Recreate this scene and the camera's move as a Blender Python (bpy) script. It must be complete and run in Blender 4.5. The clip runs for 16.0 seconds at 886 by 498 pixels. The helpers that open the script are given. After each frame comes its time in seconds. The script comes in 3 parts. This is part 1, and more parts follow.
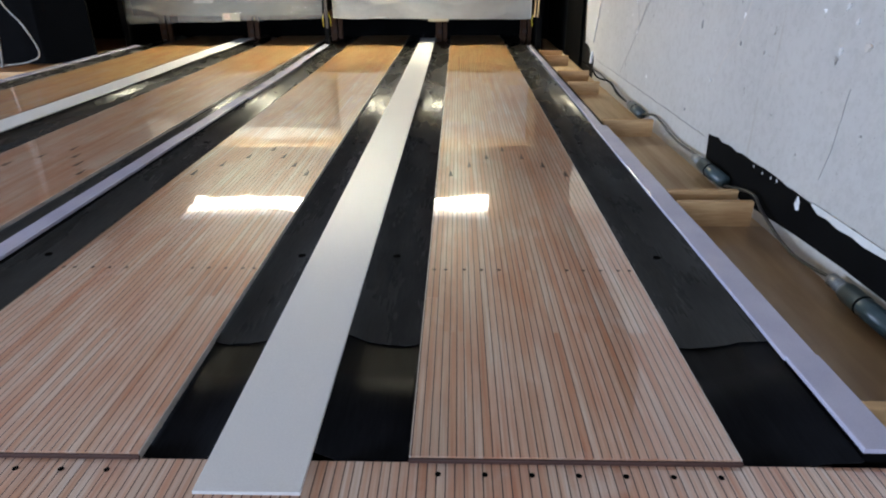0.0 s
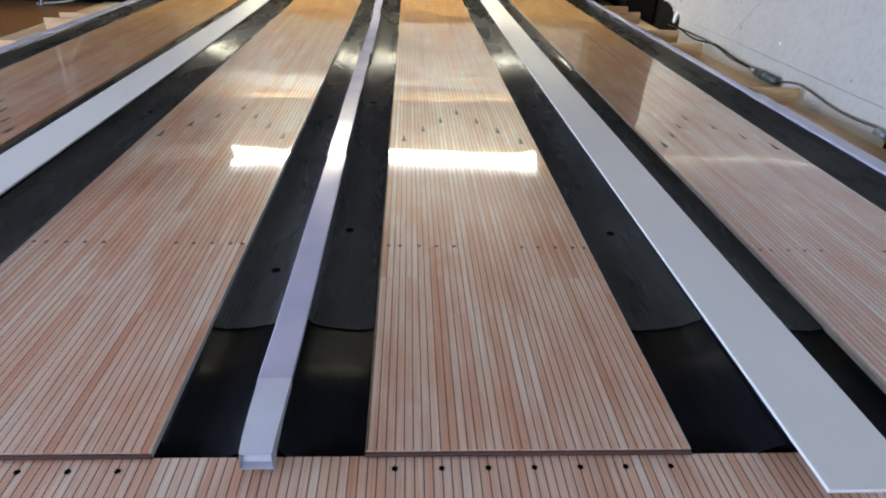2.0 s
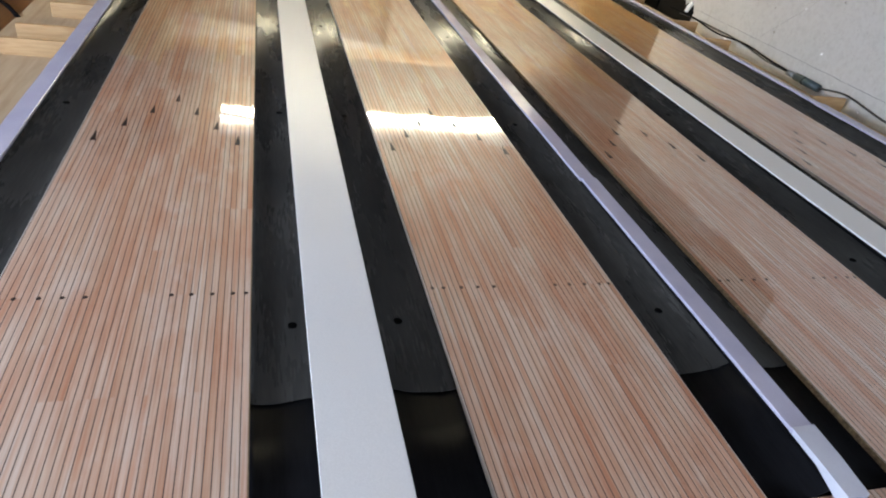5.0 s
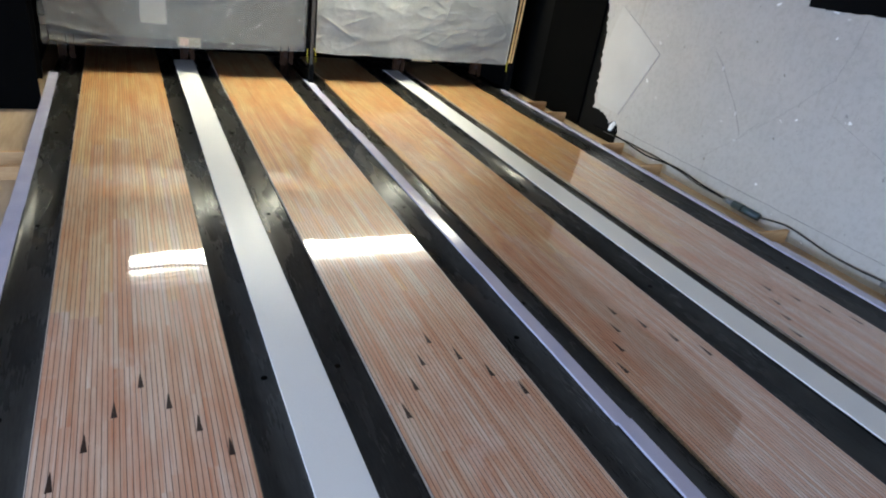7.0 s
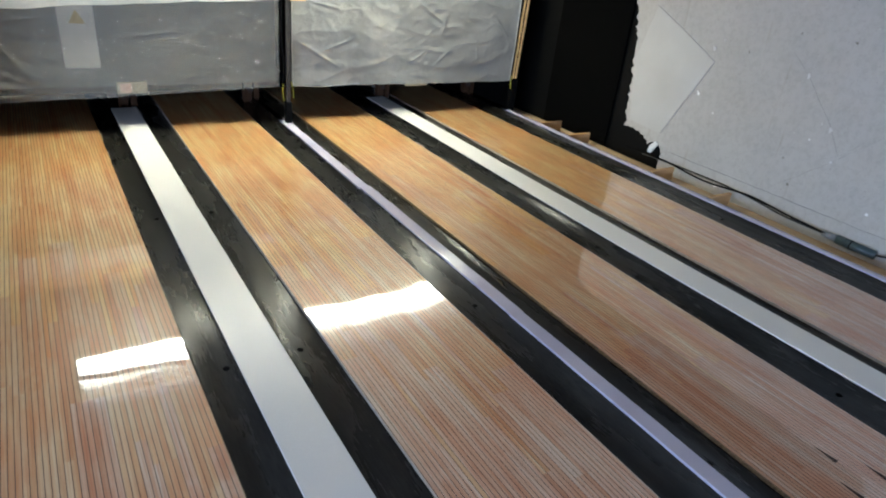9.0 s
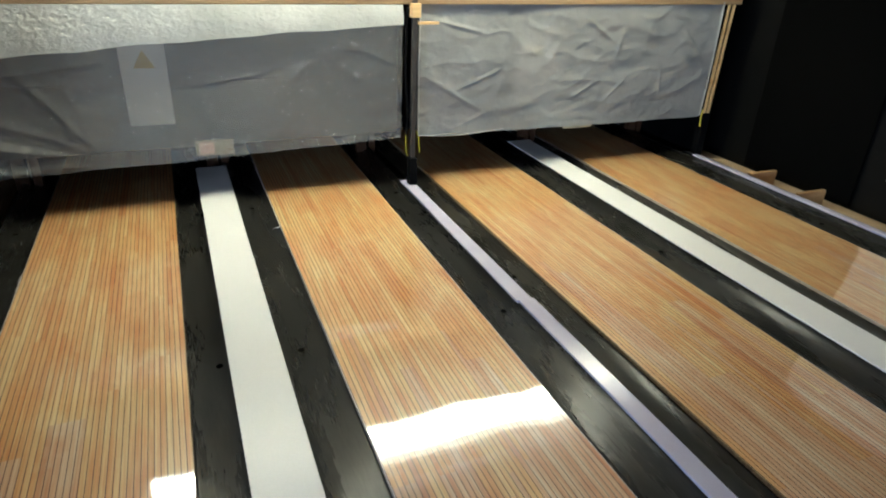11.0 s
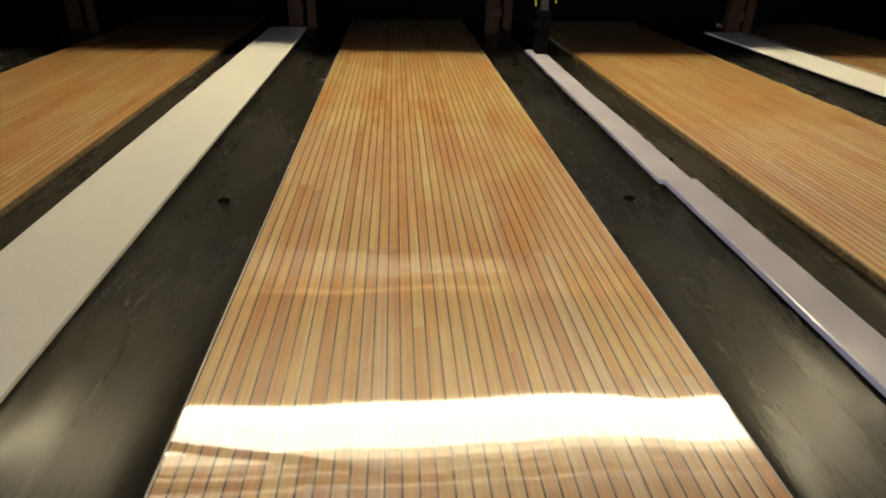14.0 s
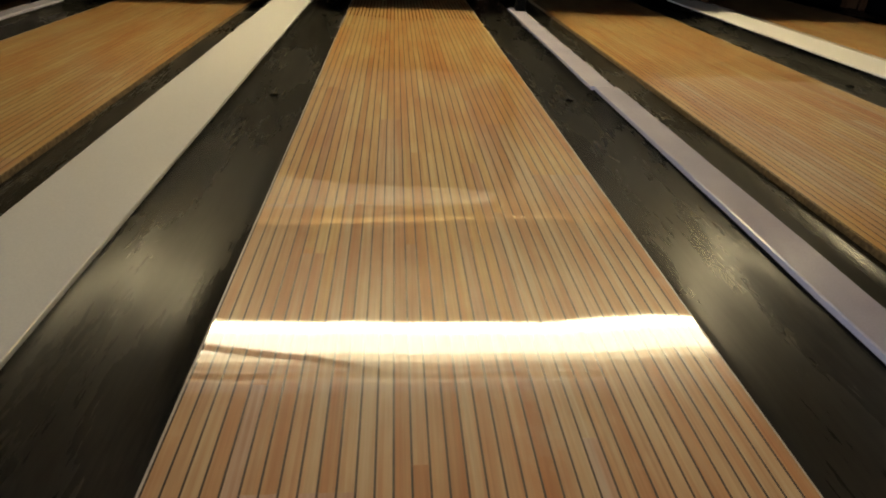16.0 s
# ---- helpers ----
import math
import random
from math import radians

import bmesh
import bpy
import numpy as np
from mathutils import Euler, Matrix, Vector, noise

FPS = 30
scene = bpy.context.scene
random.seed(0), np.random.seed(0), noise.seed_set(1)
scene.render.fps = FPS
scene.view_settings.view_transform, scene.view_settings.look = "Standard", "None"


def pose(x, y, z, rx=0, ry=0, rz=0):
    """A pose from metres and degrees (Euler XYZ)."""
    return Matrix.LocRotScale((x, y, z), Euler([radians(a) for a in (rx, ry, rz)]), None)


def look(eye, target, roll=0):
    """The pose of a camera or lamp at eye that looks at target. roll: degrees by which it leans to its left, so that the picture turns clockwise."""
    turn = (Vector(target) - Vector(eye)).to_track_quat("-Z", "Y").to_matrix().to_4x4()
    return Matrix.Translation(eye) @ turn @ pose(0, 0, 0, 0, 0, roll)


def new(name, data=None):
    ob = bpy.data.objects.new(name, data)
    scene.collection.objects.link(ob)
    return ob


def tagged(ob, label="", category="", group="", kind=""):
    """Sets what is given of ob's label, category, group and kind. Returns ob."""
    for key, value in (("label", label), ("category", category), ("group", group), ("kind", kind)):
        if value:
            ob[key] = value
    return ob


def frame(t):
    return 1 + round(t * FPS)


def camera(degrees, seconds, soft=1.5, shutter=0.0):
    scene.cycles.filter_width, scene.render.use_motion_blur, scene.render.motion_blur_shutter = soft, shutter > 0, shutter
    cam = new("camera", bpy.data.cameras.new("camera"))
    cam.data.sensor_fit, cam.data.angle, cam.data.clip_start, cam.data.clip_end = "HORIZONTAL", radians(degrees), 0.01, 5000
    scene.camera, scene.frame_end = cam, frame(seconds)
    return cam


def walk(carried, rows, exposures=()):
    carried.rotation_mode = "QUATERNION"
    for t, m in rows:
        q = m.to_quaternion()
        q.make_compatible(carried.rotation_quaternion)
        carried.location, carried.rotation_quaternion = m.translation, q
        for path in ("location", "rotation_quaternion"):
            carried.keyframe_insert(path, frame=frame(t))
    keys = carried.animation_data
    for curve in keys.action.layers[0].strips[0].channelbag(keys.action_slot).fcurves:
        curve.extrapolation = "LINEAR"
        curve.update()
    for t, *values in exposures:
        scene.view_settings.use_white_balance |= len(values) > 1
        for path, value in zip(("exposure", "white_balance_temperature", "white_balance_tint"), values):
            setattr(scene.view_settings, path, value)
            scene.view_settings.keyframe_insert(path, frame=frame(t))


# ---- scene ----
cam = camera(70.4, 16.0, soft=2.0)
PATH = [
    (0, (0.143, -1.559, 1.445), (0.101, 0.26, 0.614), -0.2),
    (0.5, (-0.288, -1.534, 1.479), (-0.288, 0.268, 0.613), -0.2),
    (1, (-0.743, -1.507, 1.504), (-0.708, 0.265, 0.576), 0.5),
    (1.5, (-1.282, -1.468, 1.532), (-1.178, 0.288, 0.581), 1.8),
    (2, (-1.827, -1.439, 1.542), (-1.706, 0.303, 0.568), 2.6),
    (2.5, (-2.265, -1.45, 1.518), (-2.107, 0.249, 0.476), 2.8),
    (3, (-2.759, -1.46, 1.514), (-2.588, 0.222, 0.446), 3.3),
    (3.5, (-3.227, -1.438, 1.509), (-2.987, 0.229, 0.431), 4.8),
    (4, (-3.812, -1.396, 1.534), (-3.478, 0.233, 0.422), 7.9),
    (4.5, (-4.19, -1.279, 1.652), (-3.742, 0.271, 0.469), 9.3),
    (5, (-4.457, -1.051, 1.921), (-3.907, 0.524, 0.818), 10.4),
    (7.5, (-5.03, 0.822, 2.744), (-4.082, 2.332, 1.837), 7.8),
    (8, (-5.076, 1.412, 2.647), (-4.06, 2.873, 1.735), 6.7),
    (10.5, (-4.74, 4.395, 2.466), (-3.831, 5.949, 1.595), 3.5),
    (11, (-4.337, 4.973, 2.314), (-3.627, 6.619, 1.427), 2.4),
    (11.5, (-3.91, 5.468, 2.067), (-3.414, 7.174, 1.149), 1.1),
    (12, (-3.575, 5.917, 1.837), (-3.208, 7.652, 0.914), 1.2),
    (12.5, (-3.415, 6.228, 1.438), (-3.166, 7.987, 0.518), 2.1),
    (13, (-3.266, 6.348, 1.175), (-3.093, 8.124, 0.271), 1.7),
    (13.5, (-3.237, 6.308, 0.919), (-3.078, 8.072, -0.01), 2.3),
    (14, (-3.259, 6.239, 0.831), (-3.117, 8.01, -0.087), 1.4),
    (14.5, (-3.273, 6.122, 0.828), (-3.135, 7.887, -0.101), 1.4),
    (15, (-3.26, 5.841, 0.839), (-3.119, 7.601, -0.101), 1.4),
    (15.5, (-3.301, 5.514, 0.843), (-3.171, 7.27, -0.105), 1.4),
    (16, (-3.286, 5.279, 0.796), (-3.131, 7.025, -0.166), 2.5),
]
walk(cam, [(t, look(eye, target, roll)) for t, eye, target, roll in PATH],
     exposures=((0.0, 0.05, 6400, 11), (3.0, 0.09, 6100, 12), (4.0, 0.09, 6250, 12), (5.0, 0.0, 6850, 11), (7.5, -0.29, 5850, 9), (8.2, -0.35, 5850, 9), (10.5, -0.75, 5900, 5), (12.5, -0.94, 6050, 5), (13.0, -0.97, 6500, 7), (13.5, -1.0, 7000, 8), (14.0, -1.1, 8000, 9), (14.5, -1.17, 8800, 10), (16.0, -1.28, 8900, 10)))

# ---- world and light ----
world = bpy.data.worlds.new("world")
scene.world = world
world.use_nodes = True
wn = world.node_tree
sky = wn.nodes.new("ShaderNodeTexSky")
sky.sky_type, sky.sun_disc, sky.sun_elevation, sky.sun_rotation = "NISHITA", False, radians(35), radians(160)
wn.links.new(sky.outputs[0], wn.nodes["Background"].inputs[0])
wn.nodes["Background"].inputs[1].default_value = 0.12

# daylight through the window opening behind the approach
day = bpy.data.lights.new("window_daylight", "AREA")
day.shape, day.size, day.size_y, day.energy, day.color = "RECTANGLE", 8.6, 2.3, 900, (0.62, 0.77, 1.05)
new("window_daylight", day).matrix_world = look((-2.9, -12.9, 1.95), (-2.9, 3.0, 1.0))
side_day = bpy.data.lights.new("side_window_daylight", "AREA")
side_day.shape, side_day.size, side_day.size_y, side_day.energy, side_day.color = "RECTANGLE", 6.8, 1.9, 1650, (0.62, 0.77, 1.05)
new("side_window_daylight", side_day).matrix_world = look((-12.9, -0.5, 2.1), (0.0, 0.5, 0.4))
LAMP_POWER = 28.0


# ---- materials ----
class Nodes:
    """A small wrapper that makes a principled material and wires nodes into it."""

    def __init__(self, name, rough=0.5, metal=0.0, coat=0.0, spec=0.5):
        self.mat = bpy.data.materials.new(name)
        self.mat.use_nodes = True
        self.tree = self.mat.node_tree
        self.bsdf = self.tree.nodes["Principled BSDF"]
        self.bsdf.inputs["Roughness"].default_value = rough
        self.bsdf.inputs["Metallic"].default_value = metal
        self.bsdf.inputs["Coat Weight"].default_value = coat
        self.bsdf.inputs["Coat Roughness"].default_value = 0.03
        self.bsdf.inputs["Coat IOR"].default_value = 2.15
        self.bsdf.inputs["Specular IOR Level"].default_value = spec
        self.coords = self.tree.nodes.new("ShaderNodeTexCoord").outputs["Object"]

    def link(self, a, b):
        self.tree.links.new(a, b)
        return self

    def geometry(self, output="Position"):
        return self.tree.nodes.new("ShaderNodeNewGeometry").outputs[output]

    def scaled(self, vector, scale, shift=None):
        n = self.tree.nodes.new("ShaderNodeMapping")
        n.inputs["Scale"].default_value = scale
        self.link(vector, n.inputs["Vector"])
        if shift is not None:
            self.link(shift, n.inputs["Location"])
        return n.outputs[0]

    def noise(self, vector, scale, detail=4.0, rough=0.55):
        n = self.tree.nodes.new("ShaderNodeTexNoise")
        n.inputs["Scale"].default_value, n.inputs["Detail"].default_value, n.inputs["Roughness"].default_value = scale, detail, rough
        self.link(vector, n.inputs["Vector"])
        return n.outputs["Fac"]

    def ramp(self, value, *stops):
        n = self.tree.nodes.new("ShaderNodeValToRGB")
        while len(n.color_ramp.elements) < len(stops):
            n.color_ramp.elements.new(0.5)
        for e, (p, c) in zip(n.color_ramp.elements, stops):
            e.position, e.color = p, (*((c,) * 3 if isinstance(c, (int, float)) else c), 1)
        self.link(value, n.inputs[0])
        return n.outputs[0]

    def mix(self, a, b, factor=0.5, how="MIX"):
        n = self.tree.nodes.new("ShaderNodeMix")
        n.data_type, n.blend_type = "RGBA", how
        for slot, v in ((0, factor), (6, a), (7, b)):
            if isinstance(v, bpy.types.NodeSocket):
                self.link(v, n.inputs[slot])
            elif slot == 0:
                n.inputs[0].default_value = v
            else:
                n.inputs[slot].default_value = (*v, 1)
        return n.outputs[2]

    def math(self, a, how, b):
        n = self.tree.nodes.new("ShaderNodeMath")
        n.operation = how
        for slot, v in ((0, a), (1, b)):
            if isinstance(v, bpy.types.NodeSocket):
                self.link(v, n.inputs[slot])
            else:
                n.inputs[slot].default_value = v
        return n.outputs[0]

    def random(self):
        return self.tree.nodes.new("ShaderNodeObjectInfo").outputs["Random"]

    def color(self, socket):
        return self.link(socket, self.bsdf.inputs["Base Color"])

    def rough(self, socket):
        return self.link(socket, self.bsdf.inputs["Roughness"])

    def bump(self, height, strength=0.2, distance=0.002, coat=False):
        n = self.tree.nodes.new("ShaderNodeBump")
        n.inputs["Strength"].default_value, n.inputs["Distance"].default_value = strength, distance
        self.link(height, n.inputs["Height"])
        self.link(n.outputs[0], self.bsdf.inputs["Normal"])
        if coat:
            self.link(n.outputs[0], self.bsdf.inputs["Coat Normal"])
        return self


def speckled(name, a, b, scale, rough=0.6, bump=0.15, spec=0.5, metal=0.0, fine=180.0, wear=0.08):
    """A plain surface with two scales of variation."""
    m = Nodes(name, rough, metal, spec=spec)
    p = m.geometry()
    big = m.noise(p, scale, 5)
    small = m.noise(p, fine, 3)
    c = m.ramp(big, (0.3, a), (0.7, b))
    m.color(m.mix(c, m.ramp(small, (0.3, 0.75), (0.7, 1.0)), 0.35, "MULTIPLY"))
    m.rough(m.ramp(big, (0.2, max(rough - wear, 0.02)), (0.8, min(rough + wear, 1))))
    m.bump(small, bump, 0.0015)
    return m.mat


def lane_wood(name, seam=False, tint=(1.0, 1.0, 1.0)):
    """Printed pine boards under a clear gloss overlay; each board takes its own tone."""
    m = Nodes(name, 0.32, coat=1.0)
    p = m.geometry()
    rnd = m.random()
    if seam:
        m.bsdf.inputs["Base Color"].default_value = (0.062, 0.034, 0.022, 1)
    else:
        tone = m.ramp(rnd, (0.0, (0.677, 0.535, 0.420)), (0.2, (0.711, 0.589, 0.489)), (0.42, (0.677, 0.511, 0.394)), (0.62, (0.653, 0.455, 0.325)), (0.8, (0.721, 0.599, 0.502)), (0.92, (0.644, 0.424, 0.288)), (1.0, (0.586, 0.362, 0.237)))
        shift = m.tree.nodes.new("ShaderNodeCombineXYZ")
        m.link(m.math(rnd, "MULTIPLY", 37.0), shift.inputs[1])
        grain = m.noise(m.scaled(p, (130, 2.2, 1), shift.outputs[0]), 1.0, 6, 0.6)
        streak = m.noise(m.scaled(p, (40, 0.5, 1), shift.outputs[0]), 1.0, 3, 0.5)
        c = m.mix(tone, m.ramp(grain, (0.3, (0.70, 0.55, 0.46)), (0.62, 1.0)), 0.75, "MULTIPLY")
        c = m.mix(c, m.ramp(streak, (0.36, (0.93, 0.68, 0.53)), (0.58, 1.0)), 0.72, "MULTIPLY")
        patch = m.noise(m.scaled(p, (5.0, 1.3, 1)), 1.0, 5, 0.6)
        c = m.mix(c, m.ramp(patch, (0.40, 1.0), (0.66, (0.90, 0.63, 0.50))), 0.92, "MULTIPLY")
        scuff = m.noise(m.scaled(p, (2.6, 1.7, 1)), 1.0, 6, 0.65)
        c = m.mix(c, (0.72, 0.62, 0.54), m.ramp(scuff, (0.58, 0.0), (0.72, 0.45)))
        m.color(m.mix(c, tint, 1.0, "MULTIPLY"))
    wave = m.noise(m.scaled(p, (1.9, 0.8, 1)), 1.0, 1.5, 0.4)
    n = m.tree.nodes.new("ShaderNodeBump")
    n.inputs["Strength"].default_value, n.inputs["Distance"].default_value = 1.0, 0.0062
    m.link(wave, n.inputs["Height"])
    m.link(n.outputs[0], m.bsdf.inputs["Coat Normal"])
    return m.mat


def raw_wood(name, a, b, rough=0.6, along=(3, 60, 60), coat=0.0, spec=0.5):
    m = Nodes(name, rough, coat=coat, spec=spec)
    p = m.geometry()
    grain = m.noise(m.scaled(p, along), 1.0, 6, 0.6)
    knots = m.noise(m.scaled(p, (along[0] * 0.5, along[1] * 0.12, along[2] * 0.12)), 1.0, 3)
    c = m.ramp(grain, (0.3, a), (0.7, b))
    m.color(m.mix(c, m.ramp(knots, (0.3, (0.6, 0.45, 0.32)), (0.5, 1.0)), 0.6, "MULTIPLY"))
    m.bump(grain, 0.25, 0.001)
    return m.mat


def gutter_black(name, dark, spec, base):
    m = Nodes(name, 0.3, spec=spec)
    p = m.geometry()
    brushed = m.noise(m.scaled(p, (90, 9, 60)), 1.0, 5)
    patch = m.noise(m.scaled(p, (3, 1.1, 3)), 1.0, 4)
    c = m.ramp(brushed, (0.3, tuple(v * 0.7 for v in dark)), (0.75, tuple(v * 1.3 for v in dark)))
    m.color(m.mix(c, m.ramp(patch, (0.35, 0.45), (0.65, 1.2)), 0.8, "MULTIPLY"))
    worn = m.noise(m.scaled(p, (4, 0.9, 4)), 1.0, 2, 0.5)
    gloss = m.ramp(worn, (0.30, base), (0.70, base + 0.10))
    m.rough(m.math(m.math(brushed, "MULTIPLY", 0.07), "ADD", gloss))
    m.bump(brushed, 0.035, 0.0002)
    return m.mat


def painted_wall(name):
    m = Nodes(name, 0.75)
    p = m.geometry()
    big = m.noise(p, 0.8, 5)
    c = m.ramp(big, (0.25, (0.42, 0.40, 0.37)), (0.75, (0.50, 0.48, 0.445)))
    drip = m.noise(m.scaled(p, (3, 9, 0.7)), 1.0, 4)
    c = m.mix(c, m.ramp(drip, (0.27, (0.72, 0.62, 0.5)), (0.36, 1.0)), 0.35, "MULTIPLY")
    chips = m.noise(p, 7.0, 5, 0.5)
    c = m.mix(c, m.ramp(chips, (0.255, (0.28, 0.24, 0.2)), (0.275, 1.0)), 0.7, "MULTIPLY")
    flakes = m.noise(m.scaled(p, (1, 1, 1.4)), 5.3, 4, 0.5)
    c = m.mix(c, (0.88, 0.88, 0.87), m.ramp(flakes, (0.725, 0.0), (0.735, 1.0)))
    mottle = m.noise(p, 17.0, 6, 0.65)
    c = m.mix(c, m.ramp(mottle, (0.34, (0.80, 0.78, 0.76)), (0.56, 1.0)), 0.55, "MULTIPLY")
    specks = m.noise(p, 62.0, 3, 0.5)
    c = m.mix(c, m.ramp(specks, (0.27, (0.55, 0.50, 0.46)), (0.31, 1.0)), 0.8, "MULTIPLY")
    m.color(m.mix(c, (1.05, 1.05, 1.05), 1.0, "MULTIPLY"))
    m.bump(m.noise(p, 25.0, 6), 0.6, 0.004)
    return m.mat


def plastic_film(name, a, b, veil, relief):
    m = Nodes(name, 0.27, spec=0.5)
    p = m.geometry()
    cloud = m.noise(p, 1.6, 2)
    m.color(m.ramp(cloud, (0.3, a), (0.7, b)))
    ridge_a = m.math(m.math(m.math(m.noise(p, 4.0, 3, 0.5), "SUBTRACT", 0.5), "ABSOLUTE", 0.0), "MULTIPLY", -4.0)
    ridge_b = m.math(m.math(m.math(m.noise(m.scaled(p, (1.0, 1.0, 1.5)), 11.0, 4, 0.55), "SUBTRACT", 0.5), "ABSOLUTE", 0.0), "MULTIPLY", -3.0)
    m.bump(m.math(ridge_a, "ADD", ridge_b), 1.0, relief)
    clear = m.tree.nodes.new("ShaderNodeBsdfTransparent")
    mixer = m.tree.nodes.new("ShaderNodeMixShader")
    m.link(m.ramp(cloud, (0.3, veil[0]), (0.7, veil[1])), mixer.inputs[0])
    m.link(clear.outputs[0], mixer.inputs[1])
    m.link(m.bsdf.outputs[0], mixer.inputs[2])
    m.link(mixer.outputs[0], m.tree.nodes["Material Output"].inputs[0])
    return m.mat


def glowing(name, color, strength):
    m = Nodes(name, 0.4)
    m.bsdf.inputs["Base Color"].default_value = (0.9, 0.9, 0.9, 1)
    m.bsdf.inputs["Emission Color"].default_value = (*color, 1)
    m.bsdf.inputs["Emission Strength"].default_value = strength
    return m.mat


BOARD = lane_wood("lane_board_gloss")
# Far boards are yellower; the lamp's warmth and brightness are partly in these tints.
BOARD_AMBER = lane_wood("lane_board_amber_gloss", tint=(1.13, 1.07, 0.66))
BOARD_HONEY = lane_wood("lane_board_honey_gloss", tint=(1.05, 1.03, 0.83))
SEAM = lane_wood("lane_seam_dark", True)
GUTTER = gutter_black("gutter_grey_black", (0.026, 0.025, 0.022), 0.33, 0.19)
GUTTER_FRONT = gutter_black("gutter_deep_black", (0.007, 0.007, 0.008), 0.04, 0.30)
EDGE = raw_wood("lane_edge_wood", (0.20, 0.13, 0.07), (0.36, 0.26, 0.15), 0.7, (40, 4, 90))
CORE = speckled("lane_core_brown", (0.06, 0.04, 0.03), (0.10, 0.07, 0.05), 12)
CAP = speckled("white_cap_board", (0.74, 0.73, 0.705), (0.765, 0.755, 0.73), 1.2, 0.29, 0.03, wear=0.02)
TAPE = speckled("lilac_tape", (0.44, 0.42, 0.53), (0.52, 0.50, 0.60), 3.0, 0.17, 0.10)
PAPER = speckled("white_paper_wrap", (0.48, 0.48, 0.54), (0.56, 0.56, 0.61), 4.0, 0.45, 0.2)
BLACK = speckled("matt_black", (0.0022, 0.0022, 0.0023), (0.0045, 0.0045, 0.0047), 3.0, 0.8, spec=0.05)
DARK_PANEL = speckled("charcoal_panel", (0.003, 0.003, 0.0028), (0.005, 0.0048, 0.0045), 1.5, 0.6, 0.1, spec=0.1)
SIDE_PANEL = speckled("black_board_paint", (0.0014, 0.0014, 0.0013), (0.0024, 0.0023, 0.0021), 1.5, 0.85, 0.1, spec=0.03)
MACHINE = speckled("grey_machine_paint", (0.030, 0.032, 0.030), (0.050, 0.052, 0.048), 1.4, 0.5)
PINE = raw_wood("pine_lumber", (0.42, 0.245, 0.105), (0.55, 0.35, 0.165), 0.6, (5, 60, 60))
PLY = raw_wood("plywood_sheet", (0.42, 0.29, 0.165), (0.56, 0.42, 0.265), 0.55, (14, 1.6, 14))
PLY_DARK = raw_wood("varnished_plywood", (0.24, 0.145, 0.075), (0.36, 0.24, 0.13), 0.3, (10, 1.6, 10))
PALE_EDGE = speckled("pale_lane_edge", (0.50, 0.44, 0.38), (0.66, 0.60, 0.54), 14.0, 0.4, 0.1)
# Darker copy of the beam pine: the front face's shade is in its colour.
BEAM_SHADED = raw_wood("beam_shaded_face", (0.22, 0.14, 0.07), (0.31, 0.205, 0.105), 0.5, (1.5, 40, 60))
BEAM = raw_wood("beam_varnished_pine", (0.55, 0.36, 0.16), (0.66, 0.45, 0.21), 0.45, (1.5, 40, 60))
POSTWOOD = raw_wood("reddish_post_wood", (0.045, 0.022, 0.012), (0.075, 0.037, 0.02), 0.6, (50, 50, 4), spec=0.1)
OAK_FLOOR = raw_wood("orange_wood_floor", (0.16, 0.07, 0.024), (0.25, 0.12, 0.042), 0.35, (30, 2, 30))
WALL = painted_wall("stained_white_plaster")
SHEET = speckled("fresh_plaster_sheet", (0.49, 0.475, 0.445), (0.55, 0.535, 0.505), 2.0, 0.7)
FILM = plastic_film("translucent_dust_film", (0.245, 0.245, 0.228), (0.295, 0.295, 0.277), (0.40, 0.48), 0.017)
FILM_DOUBLE = plastic_film("doubled_dust_film", (0.46, 0.46, 0.43), (0.54, 0.54, 0.505), (0.57, 0.66), 0.010)
FILM_THICK = plastic_film("thick_dust_film", (0.36, 0.36, 0.34), (0.41, 0.41, 0.39), (0.54, 0.62), 0.007)
FLAKE = speckled("fresh_plaster_flake", (0.60, 0.59, 0.57), (0.68, 0.67, 0.65), 9.0, 0.8)
LABEL = speckled("white_label_plate", (0.80, 0.80, 0.80), (0.86, 0.86, 0.86), 3.0, 0.4, 0.03)
PLATE = speckled("machine_plate_white", (0.31, 0.295, 0.27), (0.37, 0.355, 0.33), 3.0, 0.4, 0.03)
TAN = speckled("tan_label", (0.24, 0.205, 0.13), (0.30, 0.255, 0.17), 3.0, 0.5, 0.03)
YELLOW = speckled("warning_yellow", (0.22, 0.16, 0.03), (0.28, 0.20, 0.04), 3.0, 0.5, 0.03)
STEEL = speckled("dull_grey_steel", (0.035, 0.03, 0.026), (0.06, 0.052, 0.045), 9.0, 0.5, 0.1, metal=0.3)
WIRE_YELLOW = speckled("yellow_wire", (0.55, 0.48, 0.03), (0.62, 0.55, 0.05), 9.0, 0.4)
CABLE = speckled("grey_cable", (0.012, 0.012, 0.012), (0.024, 0.024, 0.023), 9.0, 0.45)
CABLE_WHITE = speckled("white_cable", (0.27, 0.25, 0.22), (0.34, 0.32, 0.29), 9.0, 0.45)
TEAL = speckled("grey_green_plastic", (0.028, 0.046, 0.05), (0.042, 0.065, 0.07), 6.0, 0.35, 0.1)
CLEAR_GREY = speckled("pale_grey_plastic", (0.14, 0.145, 0.145), (0.22, 0.225, 0.225), 14.0, 0.3)
HOLE = speckled("hole_black", (0.0015, 0.0015, 0.0015), (0.003, 0.003, 0.003), 30.0, 0.9, spec=0.02)
MARK = Nodes("arrow_ink", 0.45, spec=0.15).mat
